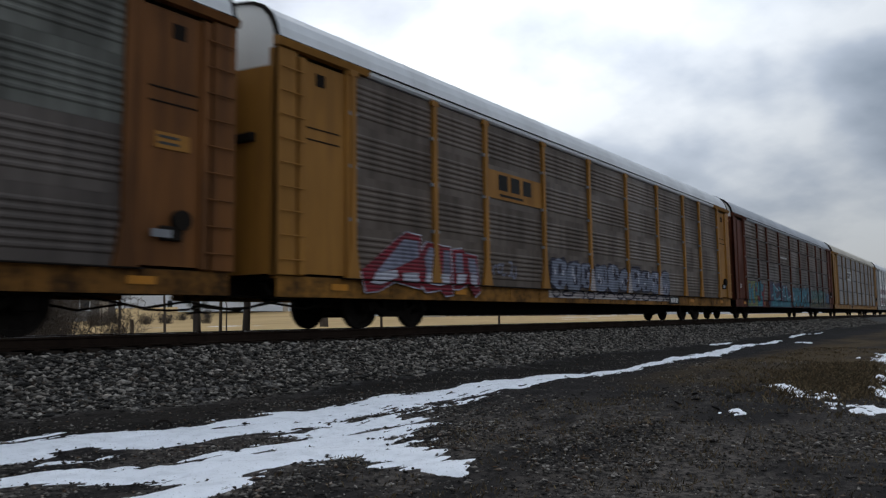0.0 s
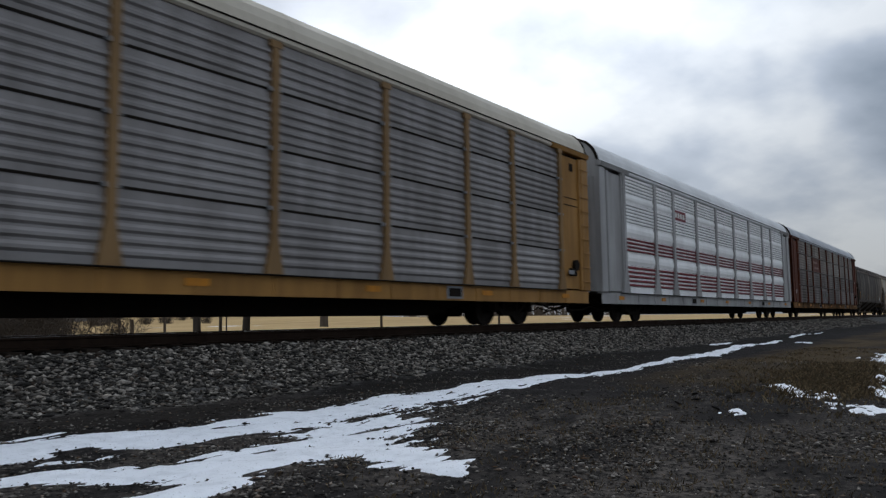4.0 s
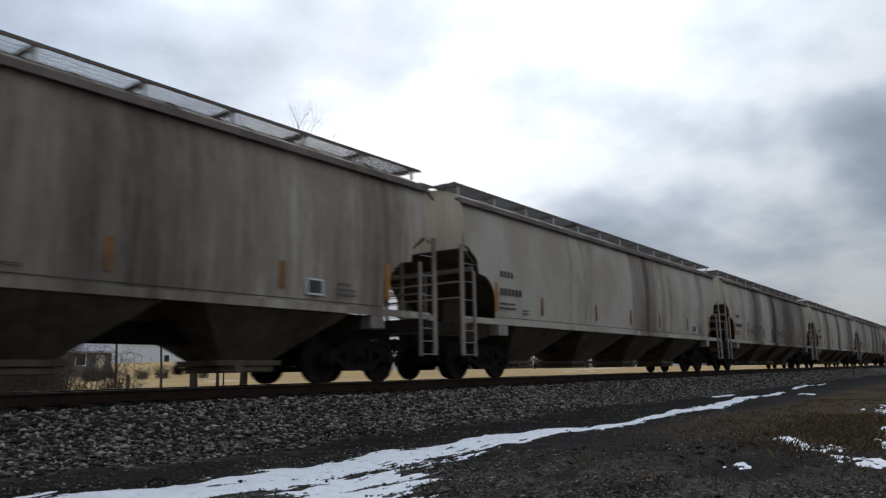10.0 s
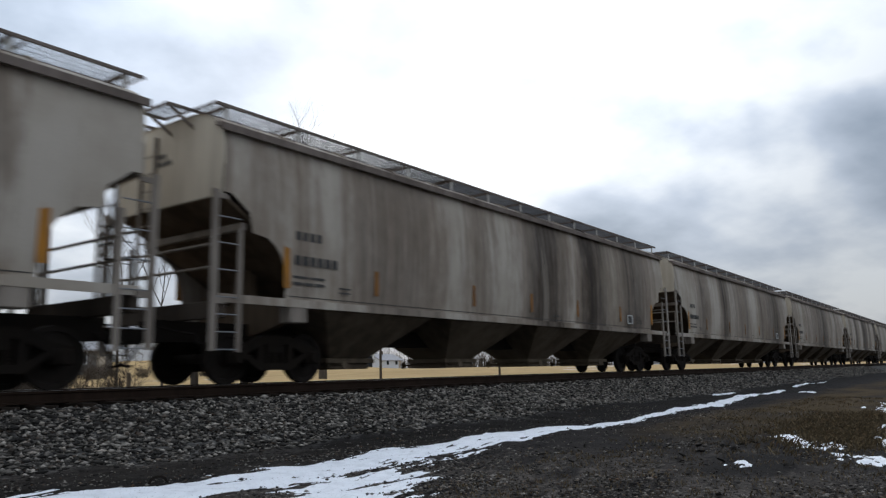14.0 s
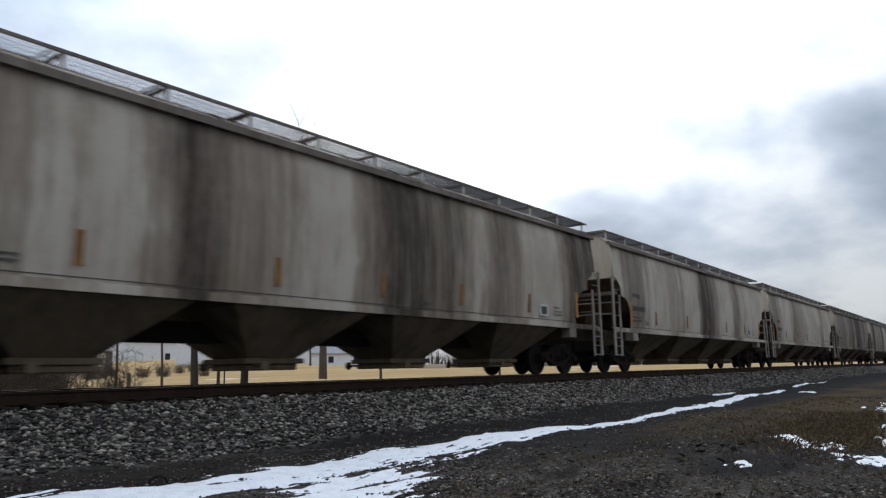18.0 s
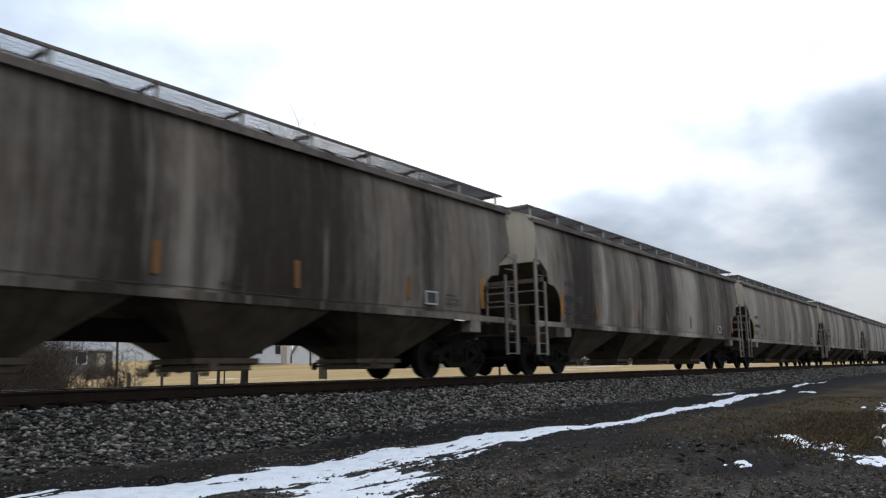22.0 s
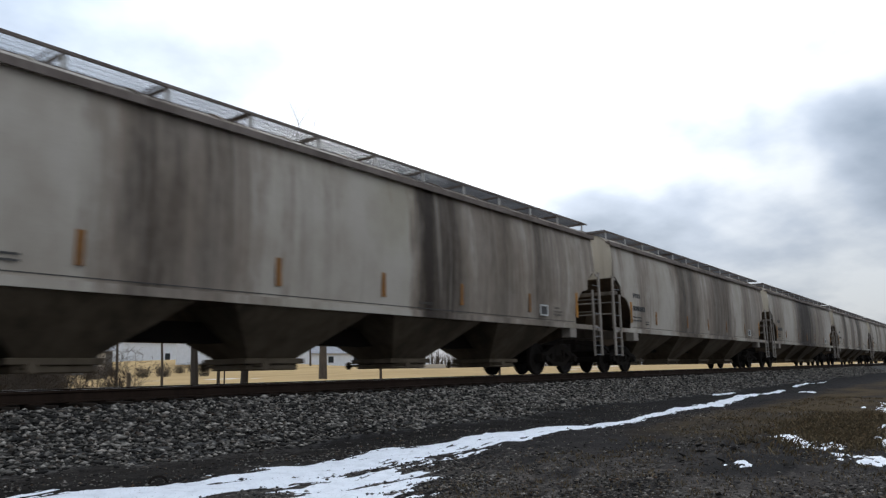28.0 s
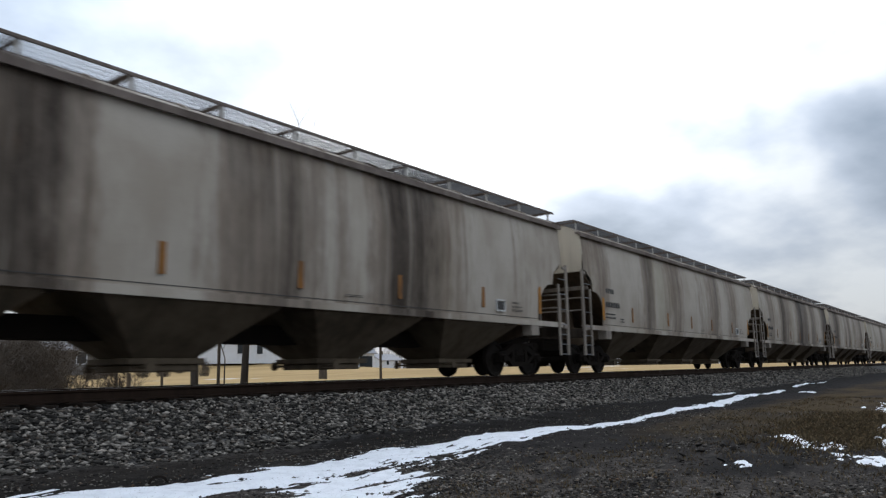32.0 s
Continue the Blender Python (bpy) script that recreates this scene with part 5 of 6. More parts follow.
def ripple(x, y):
    u, v = x + 0.4 * np.sin(y * 1.9), y + 0.3 * np.sin(x * 1.4)
    return (0.11 * np.sin(u * 2.3 + 1.3 * v) * np.sin(v * 3.7 - 0.7 * u) + 0.12 * np.sin(u * 5.9 - 2.9 * v + 1.7 * np.sin(v * 2.7)) * np.sin(v * 6.3 + 3.1 * u)
            + 0.08 * np.sin(u * 11.3 + 7.7 * v) * np.sin(v * 13.9 - 5.1 * u + 1.1) + 0.045 * np.sin(u * 23.1 - 11.7 * v) * np.sin(v * 27.0 + 9.1 * u) + 0.02 * np.sin(u * 47.0 + 21.0 * v) * np.sin(v * 51.0 - 17.0 * u))


def snow_depth(x, y):
    """How far a place lies inside the nearest stroke, over its half width; ragged along its length."""
    best = np.full(x.shape, -9.0)
    for (ax, ay), (bx, by), wa, wb in SNOW:
        dx, dy = bx - ax, by - ay
        t = np.clip(((x - ax) * dx + (y - ay) * dy) / (dx * dx + dy * dy), 0, 1)
        w = wa + (wb - wa) * t
        r = np.hypot(x - ax - t * dx, (y - ay - t * dy))
        best = np.maximum(best, 1 - r / w)
    # tongues of bare gravel that lick into the snow
    for (ax, ay), (bx, by), wa, wb in BARE:
        dx, dy = bx - ax, by - ay
        t = np.clip(((x - ax) * dx + (y - ay) * dy) / (dx * dx + dy * dy), 0, 1)
        r = np.hypot(x - ax - t * dx, y - ay - t * dy) / (wa + (wb - wa) * t)
        best = np.minimum(best, (r - 1) * 0.9 + 0.1)
    along = np.sin(y * 15.0 + 1.7 * np.sin(x * 0.9) + x) * np.sin(x * 2.1 + 3.0 * y + 2.0 * np.sin(y * 3.3))
    # the patches beyond the cinders have melted to thin crumbs
    crumbs = np.where((x > 7.3) & (y < 3.2), 0.9 * np.sin(x * 13.0 + 4.0 * y) * np.sin(y * 27.0 - 3.0 * x) + 0.5 * np.sin(x * 29.0 - 9.0 * y) * np.sin(y * 41.0 + x) - 0.55, 0.0)
    # melt lines that run with the ruts
    ruts = 0.30 * np.sin(y * 44.0 + 3.0 * np.sin(x * 1.7) + x * 2.0) * np.sin(x * 4.3 + y * 7.0) + 0.20 * np.sin(y * 71.0 - x * 5.0 + 2.0 * np.sin(x * 3.1)) * np.sin(x * 7.7 - y * 3.0)
    return best + 2.2 * ripple(x, y) + 0.34 * along + crumbs + ruts


def build_snow():
    def z(x, y):
        return ground_height(x, y) + np.clip(snow_depth(x, y), -0.4, 0.5) * 0.035 + 0.002
    for xs, ys in ((np.arange(0.4, 8.0, 0.035), np.arange(2.4, 7.4, 0.022)), (np.arange(8.0, 45.0, 0.12), np.arange(4.9, 8.0, 0.05)), (np.arange(4.6, 21.0, 0.06), np.arange(0.2, 2.6, 0.04))):
        me = grid_mesh("snow_patch", xs, ys, z, "snow", keep=lambda c: snow_depth(c[:, 0], c[:, 1]) > -0.36)
        tagged(new("snow_patch", me), "thin ragged patch of old snow on cinders", "snow", "patches of snow", "stuff")


def rock_shapes(count, coarse=False):
    """Low crushed-stone shapes: jittered icosahedra."""
    bm = bmesh.new()
    bmesh.ops.create_icosphere(bm, subdivisions=1, radius=1.0)
    v = np.array([q.co[:] for q in bm.verts])
    f = np.array([[q.index for q in p.verts] for p in bm.faces])
    bm.free()
    if coarse:
        v = np.array([(1, 0, 0), (-1, 0, 0), (0, 1, 0), (0, -1, 0), (0, 0, 1), (0, 0, -1)], float)
        f = np.array([(0, 2, 4), (2, 1, 4), (1, 3, 4), (3, 0, 4), (2, 0, 5), (1, 2, 5), (3, 1, 5), (0, 3, 5)])
    rng = np.random.default_rng(5)
    return [(v * rng.uniform(0.62, 1.25, (len(v), 1)) * rng.uniform((0.9, 0.5, 0.32), (1.75, 1.05, 0.62))) for _ in range(count)], f


def scatter_stones(name, spots, sizes, material, label, sink=0.25, seed=3, coarse=False):
    rng = np.random.default_rng(seed)
    shapes, faces = rock_shapes(12, coarse)
    n = len(spots)
    kind = rng.integers(0, len(shapes), n)
    ang = rng.uniform(0, math.tau, n)
    tilt = rng.uniform(-0.6, 0.6, n)
    base = np.stack(shapes)[kind]
    c, s = np.cos(tilt)[:, None], np.sin(tilt)[:, None]
    y, z = base[..., 1] * c - base[..., 2] * s, base[..., 1] * s + base[..., 2] * c
    ca, sa = np.cos(ang)[:, None], np.sin(ang)[:, None]
    x, y = base[..., 0] * ca - y * sa, base[..., 0] * sa + y * ca
    v = np.stack([x, y, z], -1) * sizes[:, None, None]
    zz = ground_height(spots[:, 0], spots[:, 1]) + sizes * (0.5 - sink) + sizes * rng.uniform(-0.3, 0.7, n)
    v += np.stack([spots[:, 0], spots[:, 1], zz], -1)[:, None, :]
    nv = base.shape[1]
    f = (faces[None] + (np.arange(n) * nv)[:, None, None]).reshape(-1, 3)
    tagged(new(name, mesh_from(name, v.reshape(-1, 3), f, material)), label, "gravel", kind="stuff")


def build_stones():
    rng = np.random.default_rng(11)
    # the near shoulder of the bank, thick with crushed stone, thinner with distance
    for x0, x1, per, lo, hi in ((1.5, 10, 800, 0.019, 0.044), (10, 18, 650, 0.020, 0.044), (18, 34, 480, 0.020, 0.038), (34, 80, 150, 0.028, 0.05)):
        n = int((x1 - x0) * 2.2 * per)
        xy = np.stack([rng.uniform(x0, x1, n), 7.72 + 2.15 * rng.uniform(0, 1, n)], -1)
        keep = rng.uniform(0, 1, n) < np.clip((xy[:, 1] - 7.65) / 0.5, 0.08, 1)
        xy = xy[keep]
        scatter_stones("ballast_stones", xy, rng.uniform(lo, hi, len(xy)) * rng.choice([0.7, 1, 1.25], len(xy)), "ballast", "grey crushed stone heaped along the track bank", 0.2, 7, True)
    n = 2600
    xy = np.stack([rng.uniform(6, 30, n), rng.uniform(13.0, 15.2, n)], -1)
    scatter_stones("ballast_stones", xy, rng.uniform(0.03, 0.055, n), "ballast", "grey crushed stone behind the track", 0.2, 8)
    # loose pebbles and clinker before the bank
    n = 140000
    xy = np.stack([1.6 + 16 * rng.uniform(0, 1, n) ** 1.6, rng.uniform(0.2, 7.6, n)], -1)
    clump = np.sin(xy[:, 0] * 1.3 + 2 * np.sin(xy[:, 1] * 1.1)) * np.sin(xy[:, 1] * 2.1 + xy[:, 0] * 0.5)
    dens = np.where((xy[:, 1] < 6.2) & (xy[:, 0] < 7), 1.0, 0.45) * np.clip(0.45 + 1.1 * clump, 0.22, 1.0) * np.where(xy[:, 0] > 8, 0.6, 1.0)
    xy = xy[(rng.uniform(0, 1, n) < dens) & (snow_depth(xy[:, 0], xy[:, 1]) < rng.uniform(-0.2, 0.12, n))]
    scatter_stones("loose_pebbles", xy, 0.006 + 0.017 * rng.uniform(0, 1, len(xy)) ** 3, "pebble", "loose pebbles and clinker on dark cinders", 0.1, 9, True)


def build_grass():
    """Tufts of dead grass among the cinders and along the bank's far side."""
    rng = np.random.default_rng(21)
    spots = [(rng.uniform(9.5, 24), rng.uniform(0.3, 4.3), 0.05) for _ in range(800)] + [(rng.normal(12.6, 1.5), rng.normal(1.8, 0.42), 0.085) for _ in range(700)] + [(rng.normal(11.1, 0.75), rng.normal(1.72, 0.26), 0.075) for _ in range(700)] + [(rng.uniform(3.0, 9.0), rng.uniform(0.3, 4.2), 0.035) for _ in range(500)]
    spots += [(rng.uniform(6, 16), rng.uniform(15.6, 19.5), 0.42) for _ in range(900)] + [(rng.uniform(14, 70), rng.uniform(16.5, 20), 0.22) for _ in range(700)]
    v, f = [], []
    for x, y, h in spots:
        z = height_at(x, y)
        if h < 0.1 and snow_depth(np.array([x]), np.array([y]))[0] > -0.6:
            continue
        for _ in range(9):
            a, l, w = rng.uniform(0, math.tau), h * rng.uniform(0.5, 1.3), 0.004 + h * 0.012
            bx, by = x + rng.normal(0, 0.06), y + rng.normal(0, 0.06)
            ox, oy = math.cos(a) * l * rng.uniform(0.2, 1.0), math.sin(a) * l * rng.uniform(0.2, 1.0)
            i = len(v)
            px, py = -math.sin(a) * w, math.cos(a) * w
            v += [(bx - px, by - py, z - 0.01), (bx + px, by + py, z - 0.01), (bx + ox * 0.5, by + oy * 0.5, z + l * 0.7), (bx + ox, by + oy, z + l * 0.85)]
            f += [(i, i + 1, i + 2), (i + 1, i + 3, i + 2)]
    tagged(new("dead_grass", mesh_from("dead_grass", v, f, "straw")), "tufts of brown dead winter grass", "grass", kind="stuff")


def build_litter():
    """A lump of clinker half under the snow edge, and a few sticks and dead leaves."""
    shapes, faces = rock_shapes(3)
    bm = bmesh.new()
    pts = [(-0.16, 0.0), (-0.13, 0.07), (-0.05, 0.12), (0.06, 0.12), (0.13, 0.07), (0.16, 0.0), (0.12, 0.0), (0.09, 0.05), (0.04, 0.085), (-0.04, 0.085), (-0.09, 0.05), (-0.12, 0.0)]
    prism(bm, pts, 1, -0.05, 0.05)
    tyre = new("scrap_tyre_piece", mesh_of("scrap_tyre_piece", bm, "dark"))
    tyre.matrix_basis = pose(4.05, 6.20, height_at(4.05, 6.20) + 0.03, rz=-33) @ Matrix.Scale(0.55, 4)
    tagged(tyre, "curved black scrap lying at the edge of the snow", "scrap")
    rng = random.Random(4)
    for k in range(26):
        x, y = rng.uniform(4.5, 13), rng.uniform(0.5, 4.2)
        a, l = rng.uniform(0, math.tau), rng.uniform(0.05, 0.22)
        z = height_at(x, y) + 0.012
        stick = new("twig", mesh_of("twig", rod(bmesh.new(), (0, 0, 0), (l * math.cos(a), l * math.sin(a), 0.01), 0.004, 0.002, 5), "straw"))
        stick.matrix_basis = pose(x, y, z)
        tagged(stick, "dry broken twig lying on cinders", "twig", "twigs on the ground")
    leaf = bmesh.new()
    sheet(leaf, [[(0.05 * k - 0.05, 0.035 * w * (1 - abs(k - 1) * 0.75), 0.012 * abs(w) + 0.006 * k) for w in (-1, 0, 1)] for k in range(3)])
    bmesh.ops.solidify(leaf, geom=leaf.faces[:], thickness=0.002)
    leaf = mesh_of("dead_leaf", leaf, "pebble")
    for k in range(40):
        x, y = rng.gauss(8.8, 1.4), rng.gauss(2.6, 0.8)
        ob = new("dead_leaf", leaf)
        ob.matrix_basis = pose(x, y, height_at(x, y) + 0.01, rng.uniform(-20, 20), rng.uniform(-20, 20), rng.uniform(0, 360))
        tagged(ob, "curled brown dead leaf on cinders", "leaf", "fallen leaves")


# ---- track ----
def build_track():
    prof = [(-0.075, -0.17), (-0.075, -0.158), (-0.015, -0.140), (-0.010, -0.045), (-0.036, -0.034), (-0.037, -0.008), (-0.030, -0.0005), (0.030, -0.0005), (0.037, -0.008), (0.036, -0.034), (0.010, -0.045), (0.015, -0.140), (0.075, -0.158), (0.075, -0.17)]
    for y in (-0.755, 0.755):
        line = tagged(new("rail"), "rusty steel rail with a polished head", "rail", "rails of the track")
        part("rail_body", prism(bmesh.new(), [(a + TRACK_Y + y, b) for a, b in prof], 0, -300, 600), "rail", line)
        part("rail_head", new_box(-300, 600, TRACK_Y + y - 0.026, TRACK_Y + y + 0.026, -0.0004, 0.0012), "railhead", line, "polished head")
    tie = mesh_of("tie", new_box(-0.115, 0.115, -1.30, 1.30, -0.36, -0.18, bevel=0.012), "tie")
    plate = mesh_of("tie_plate", new_box(-0.10, 0.10, -0.17, 0.17, -0.18, -0.165), "rail")
    rnd = random.Random(2)
    bed = tagged(new("tie_bed"), "dark creosoted wooden ties under the rails", "railway tie", kind="structure")
    for k in range(230):
        t = part("tie", tie, "", bed, at=pose(-8 + 0.52 * k, TRACK_Y + rnd.uniform(-0.03, 0.03), rnd.uniform(-0.008, 0.004), rz=rnd.uniform(-0.8, 0.8)))
        if k < 120:
            for y in (-0.755, 0.755):
                part("tie_plate", plate, "", t, at=(0, y, 0))


# ---- beyond the track ----
def build_house(x, y, w, d, h, ridge, wall, turn, label, base=None, windows=2, garage=False, chimney=True):
    z = height_at(x, y) - 0.1 if base is None else base
    home = thing("house", label, "house", "houses across the field", at=pose(x, y, z, rz=turn))
    body = bmesh.new()
    prism(body, [(-d / 2, 0), (d / 2, 0), (d / 2, h), (0, h + ridge), (-d / 2, h)], 0, -w / 2, w / 2)
    part("wall", body, wall, home)
    roof = bmesh.new()
    o = 0.35
    prism(roof, [(-d / 2 - o, h - o * 2 * ridge / d), (0, h + ridge + 0.02), (d / 2 + o, h - o * 2 * ridge / d), (d / 2 + o, h - o * 2 * ridge / d + 0.16), (0, h + ridge + 0.2), (-d / 2 - o, h - o * 2 * ridge / d + 0.16)], 0, -w / 2 - o, w / 2 + o)
    part("roof", roof, "shingle", home, "snow-dusted shingle roof")
    for k in range(windows):
        wx = -w / 2 + w * (k + 0.75) / (windows + 0.5)
        f = part("window", new_box(wx - 0.55, wx + 0.55, -d / 2 - 0.05, -d / 2 - 0.004, 1.0, 2.2), "siding", home)
        part("pane", new_box(wx - 0.46, wx + 0.46, -d / 2 - 0.065, -d / 2 - 0.05, 1.09, 2.11), "pane", f)
    dx = w / 2 - 1.2
    if garage:
        part("garage_door", new_box(dx - 1.6, dx + 0.8, -d / 2 - 0.05, -d / 2 - 0.004, 0.0, 2.15), "pane", home)
    else:
        part("door", new_box(dx - 0.45, dx + 0.45, -d / 2 - 0.05, -d / 2 - 0.004, 0.0, 2.05), "beige", home)
    if chimney:
        part("chimney", new_box(-0.3, 0.3, -0.3, 0.3, h + ridge - 0.5, h + ridge + 0.9), "wood", home)
    return home


def build_tree(x, y, height, seed, spread=0.42, trunk_r=0.16, bare=0.18, lean=0.0):
    """A bare winter tree: a tapered trunk and limbs that fork down to fine twigs."""
    rnd = random.Random(seed)
    z = height_at(x, y)
    tree = thing("bare_tree", "leafless winter tree with fine grey twigs", "tree", "bare trees behind the track", at=(x, y, z - 0.05))
    trunk, limbs = bmesh.new(), bmesh.new()

    def grow(p, d, length, r, level):
        steps = 3
        for _ in range(steps):
            sway = 0.03 if level == 0 else 0.10
            d2 = (d + Vector((rnd.gauss(0, sway), rnd.gauss(0, sway), 0.06))).normalized()
            q = p + d2 * length / steps
            bm = trunk if level == 0 else limbs
            rod(bm, p, q, r, r * 0.82, 7 if level == 0 else 5 if level < 3 else 3)
            if level < 5 and (level > 0 or p.z > height * bare):
                side = Vector((rnd.gauss(0, 1), rnd.gauss(0, 1), 0)).normalized()
                grow(q, (d2 * (1 - spread) + side * spread + Vector((0, 0, 0.15))).normalized(), length * rnd.uniform(0.5, 0.72), r * 0.55, level + 1)
            p, d, r = q, d2, r * 0.82
        if level < 5:
            for _ in range(2):
                side = Vector((rnd.gauss(0, 1), rnd.gauss(0, 1), 0.2)).normalized()
                grow(p, (d * 0.75 + side * 0.35).normalized(), length * rnd.uniform(0.5, 0.7), r * 0.75, level + 1)

    grow(Vector((0, 0, 0)), Vector((lean, 0, 1)).normalized(), height * 0.42, trunk_r, 0)
    part("trunk", trunk, "bark", tree)
    tagged(part("crown", limbs, "bark", tree, "bare forking limbs with fine twigs"), kind="stuff")
    return tree


def build_bush(x, y, size, seed):
    rnd = random.Random(seed)
    z = height_at(x, y)
    bm = bmesh.new()
    for _ in range(60):
        a, l = rnd.uniform(0, math.tau), size * rnd.uniform(0.5, 1.1)
        p = Vector((rnd.gauss(0, size * 0.25), rnd.gauss(0, size * 0.25), 0))
        d = Vector((math.cos(a) * rnd.uniform(0.1, 0.7), math.sin(a) * rnd.uniform(0.1, 0.7), 1)).normalized()
        for k in range(3):
            q = p + (d + Vector((rnd.gauss(0, 0.2), rnd.gauss(0, 0.2), 0))).normalized() * l / 3
            rod(bm, p, q, 0.018 / (k + 1), 0.015 / (k + 2), 3)
            for _ in range(3):
                rod(bm, q, q + Vector((rnd.gauss(0, 0.16), rnd.gauss(0, 0.16), rnd.uniform(0, 0.22))) * size, 0.007, 0.003, 3)
            p = q
    ob = new("bare_bush", mesh_of("bare_bush", bm, "bark"))
    ob.matrix_basis = pose(x, y, z - 0.03)
    tagged(ob, "leafless scrubby bush beside the track", "bush", "bare bushes")


def build_beyond():
    rnd = random.Random(9)
    for x, y, top, r in ((12.5, 16.6, 1.35, 0.045), (19.5, 17.0, 1.25, 0.045), (12.0, 20.0, 0.27, 0.06), (27.5, 17.2, 0.6, 0.05)):
        z = height_at(x, y) - 0.1
        bm = rod(bmesh.new(), (0, 0, 0), (rnd.uniform(-0.03, 0.03), 0, top - z), r * 1.05, r * 0.92, 10)
        post = new("fence_post", mesh_of("fence_post", bm, "wood"))
        post.matrix_basis = pose(x, y, z)
        tagged(post, "weathered round wooden post behind the track", "post", "posts behind the track")
    build_house(56.5, 72, 11.0, 7.5, 2.7, 2.2, "siding", 8, "low white house with a snowy roof", windows=3)
    build_house(35.4, 70, 6.4, 5.0, 2.4, 1.3, "grey_boards", 6, "weathered grey board shed with a snowy roof", windows=1, chimney=False)
    build_house(69.3, 110, 15.5, 9.0, 4.0, 2.4, "siding", 4, "long white house behind bare trees", windows=1)
    build_house(91.0, 90, 11.5, 8, 2.7, 2.3, "siding", -20, "white house with a garage across the field", windows=2, garage=True)
    build_house(131.0, 114, 8.6, 6, 2.1, 1.3, "siding", 5, "low white outbuilding across the field", windows=2)
    stone = thing("stone_sign", "low pale stone sign with two poles in the field", "sign", at=(131.5, 100, height_at(131.5, 100)))
    part("base", new_box(-4.5, 5.0, -0.4, 0.4, 0, 0.9, bevel=0.05), "beige", stone)
    for dx in (-1.6, -0.2):
        part("pole", rod(bmesh.new(), (dx, 0, 0.9), (dx, 0, 4.0), 0.14, 0.10, 8), "siding", stone)
    for x, y, h, seed, r, lean in ((39.4, 40.0, 14.0, 1, 0.33, 0.0), (17.3, 26.5, 8.5, 3, 0.06, 0.0), (14.8, 25.5, 8.0, 4, 0.055, 0.0), 
                                   (61.0, 64.0, 9.0, 7, 0.13, 0.0), (11.75, 16.5, 6.4, 8, 0.125, -0.02), (13.25, 16.5, 9.0, 9, 0.125, 0.07), (15.0, 19.6, 3.4, 12, 0.035, 0.03)):
        build_tree(x, y, h, seed, trunk_r=r, bare=0.40 if y < 20 else 0.18, lean=lean)
    for k in range(16):
        build_bush(rnd.uniform(7.0, 15.0), rnd.uniform(20.5, 28.0), rnd.uniform(0.9, 1.9), 40 + k)
    for k in range(9):
        build_bush(rnd.uniform(7.6, 11.4), rnd.uniform(23.0, 27.0), rnd.uniform(1.7, 2.5), 90 + k)
    for k in range(13):
        d = rnd.uniform(32.0, 44.0)
        build_bush(d * rnd.uniform(0.40, 0.49), d, rnd.uniform(2.3, 3.1), 110 + k)
    for k in range(3):
        build_bush(11.0 + 0.4 * k, 16.6, 0.5, 70 + k)
    for k in range(14):
        d = rnd.uniform(54.0, 64.0)
        build_bush(d * rnd.uniform(0.53, 0.73), d, rnd.uniform(0.7, 1.1), 150 + k)
    # a belt of bare woodland far behind, past counting
    wood = bmesh.new()
    for k in range(900):
        x, y = (rnd.uniform(-60, 96), rnd.uniform(135, 165)) if k < 420 else (rnd.uniform(150, 420), rnd.uniform(170, 200))
        z, h = height_at(x, y), rnd.uniform(3.5, 8.5) * (1 if k < 420 else 1.15)
        q = Vector((x + rnd.gauss(0, 0.3), y, z + h * 0.5))
        rod(wood, (x, y, z), q, 0.16, 0.10, 4)
        for _ in range(9):
            e = q + Vector((rnd.gauss(0, 1.1), rnd.gauss(0, 0.8), rnd.uniform(-0.12, 0.5) * h))
            rod(wood, q + Vector((0, 0, rnd.uniform(-0.3, 0.0) * h)), e, 0.07, 0.03, 3)
            rod(wood, e, e + Vector((rnd.gauss(0, 0.5), 0, rnd.uniform(0.1, 0.9))), 0.03, 0.02, 3)
        for _ in range(5):
            rod(wood, (x + rnd.gauss(0, 0.8), y, z), (x + rnd.gauss(0, 1.2), y, z + rnd.uniform(1, 2.6)), 0.10, 0.04, 3)
    tagged(new("far_woods", mesh_of("far_woods", wood, "bark")), "belt of bare grey winter woodland beyond the field", "woods", kind="stuff")
    # snow-covered rubble beside the scrub
    rng = np.random.default_rng(31)
    xy = np.stack([rng.uniform(6.5, 9.2, 120), rng.uniform(16.4, 18.6, 120)], -1)
    scatter_stones("snowy_rubble", xy, rng.uniform(0.08, 0.22, 120), "snow", "heap of rubble dusted with snow", 0.2, 12)


# ---- the train ----
def travel(t):
    """Metres that the train has rolled by t seconds."""
    u = t - 16.0
    return SPEED * t + SLOW * (u * u - 256.0) + SLOWER * (u ** 3 + 4096.0)


SPEED, SLOW, SLOWER = 17.8571, -0.0280, -0.0003
FIRST_RACK, RACK_PITCH = 8.55, 29.10
FIRST_HOPPER, HOPPER_PITCH, HOPPERS = 154.38, 21.768, 26
CARS = []


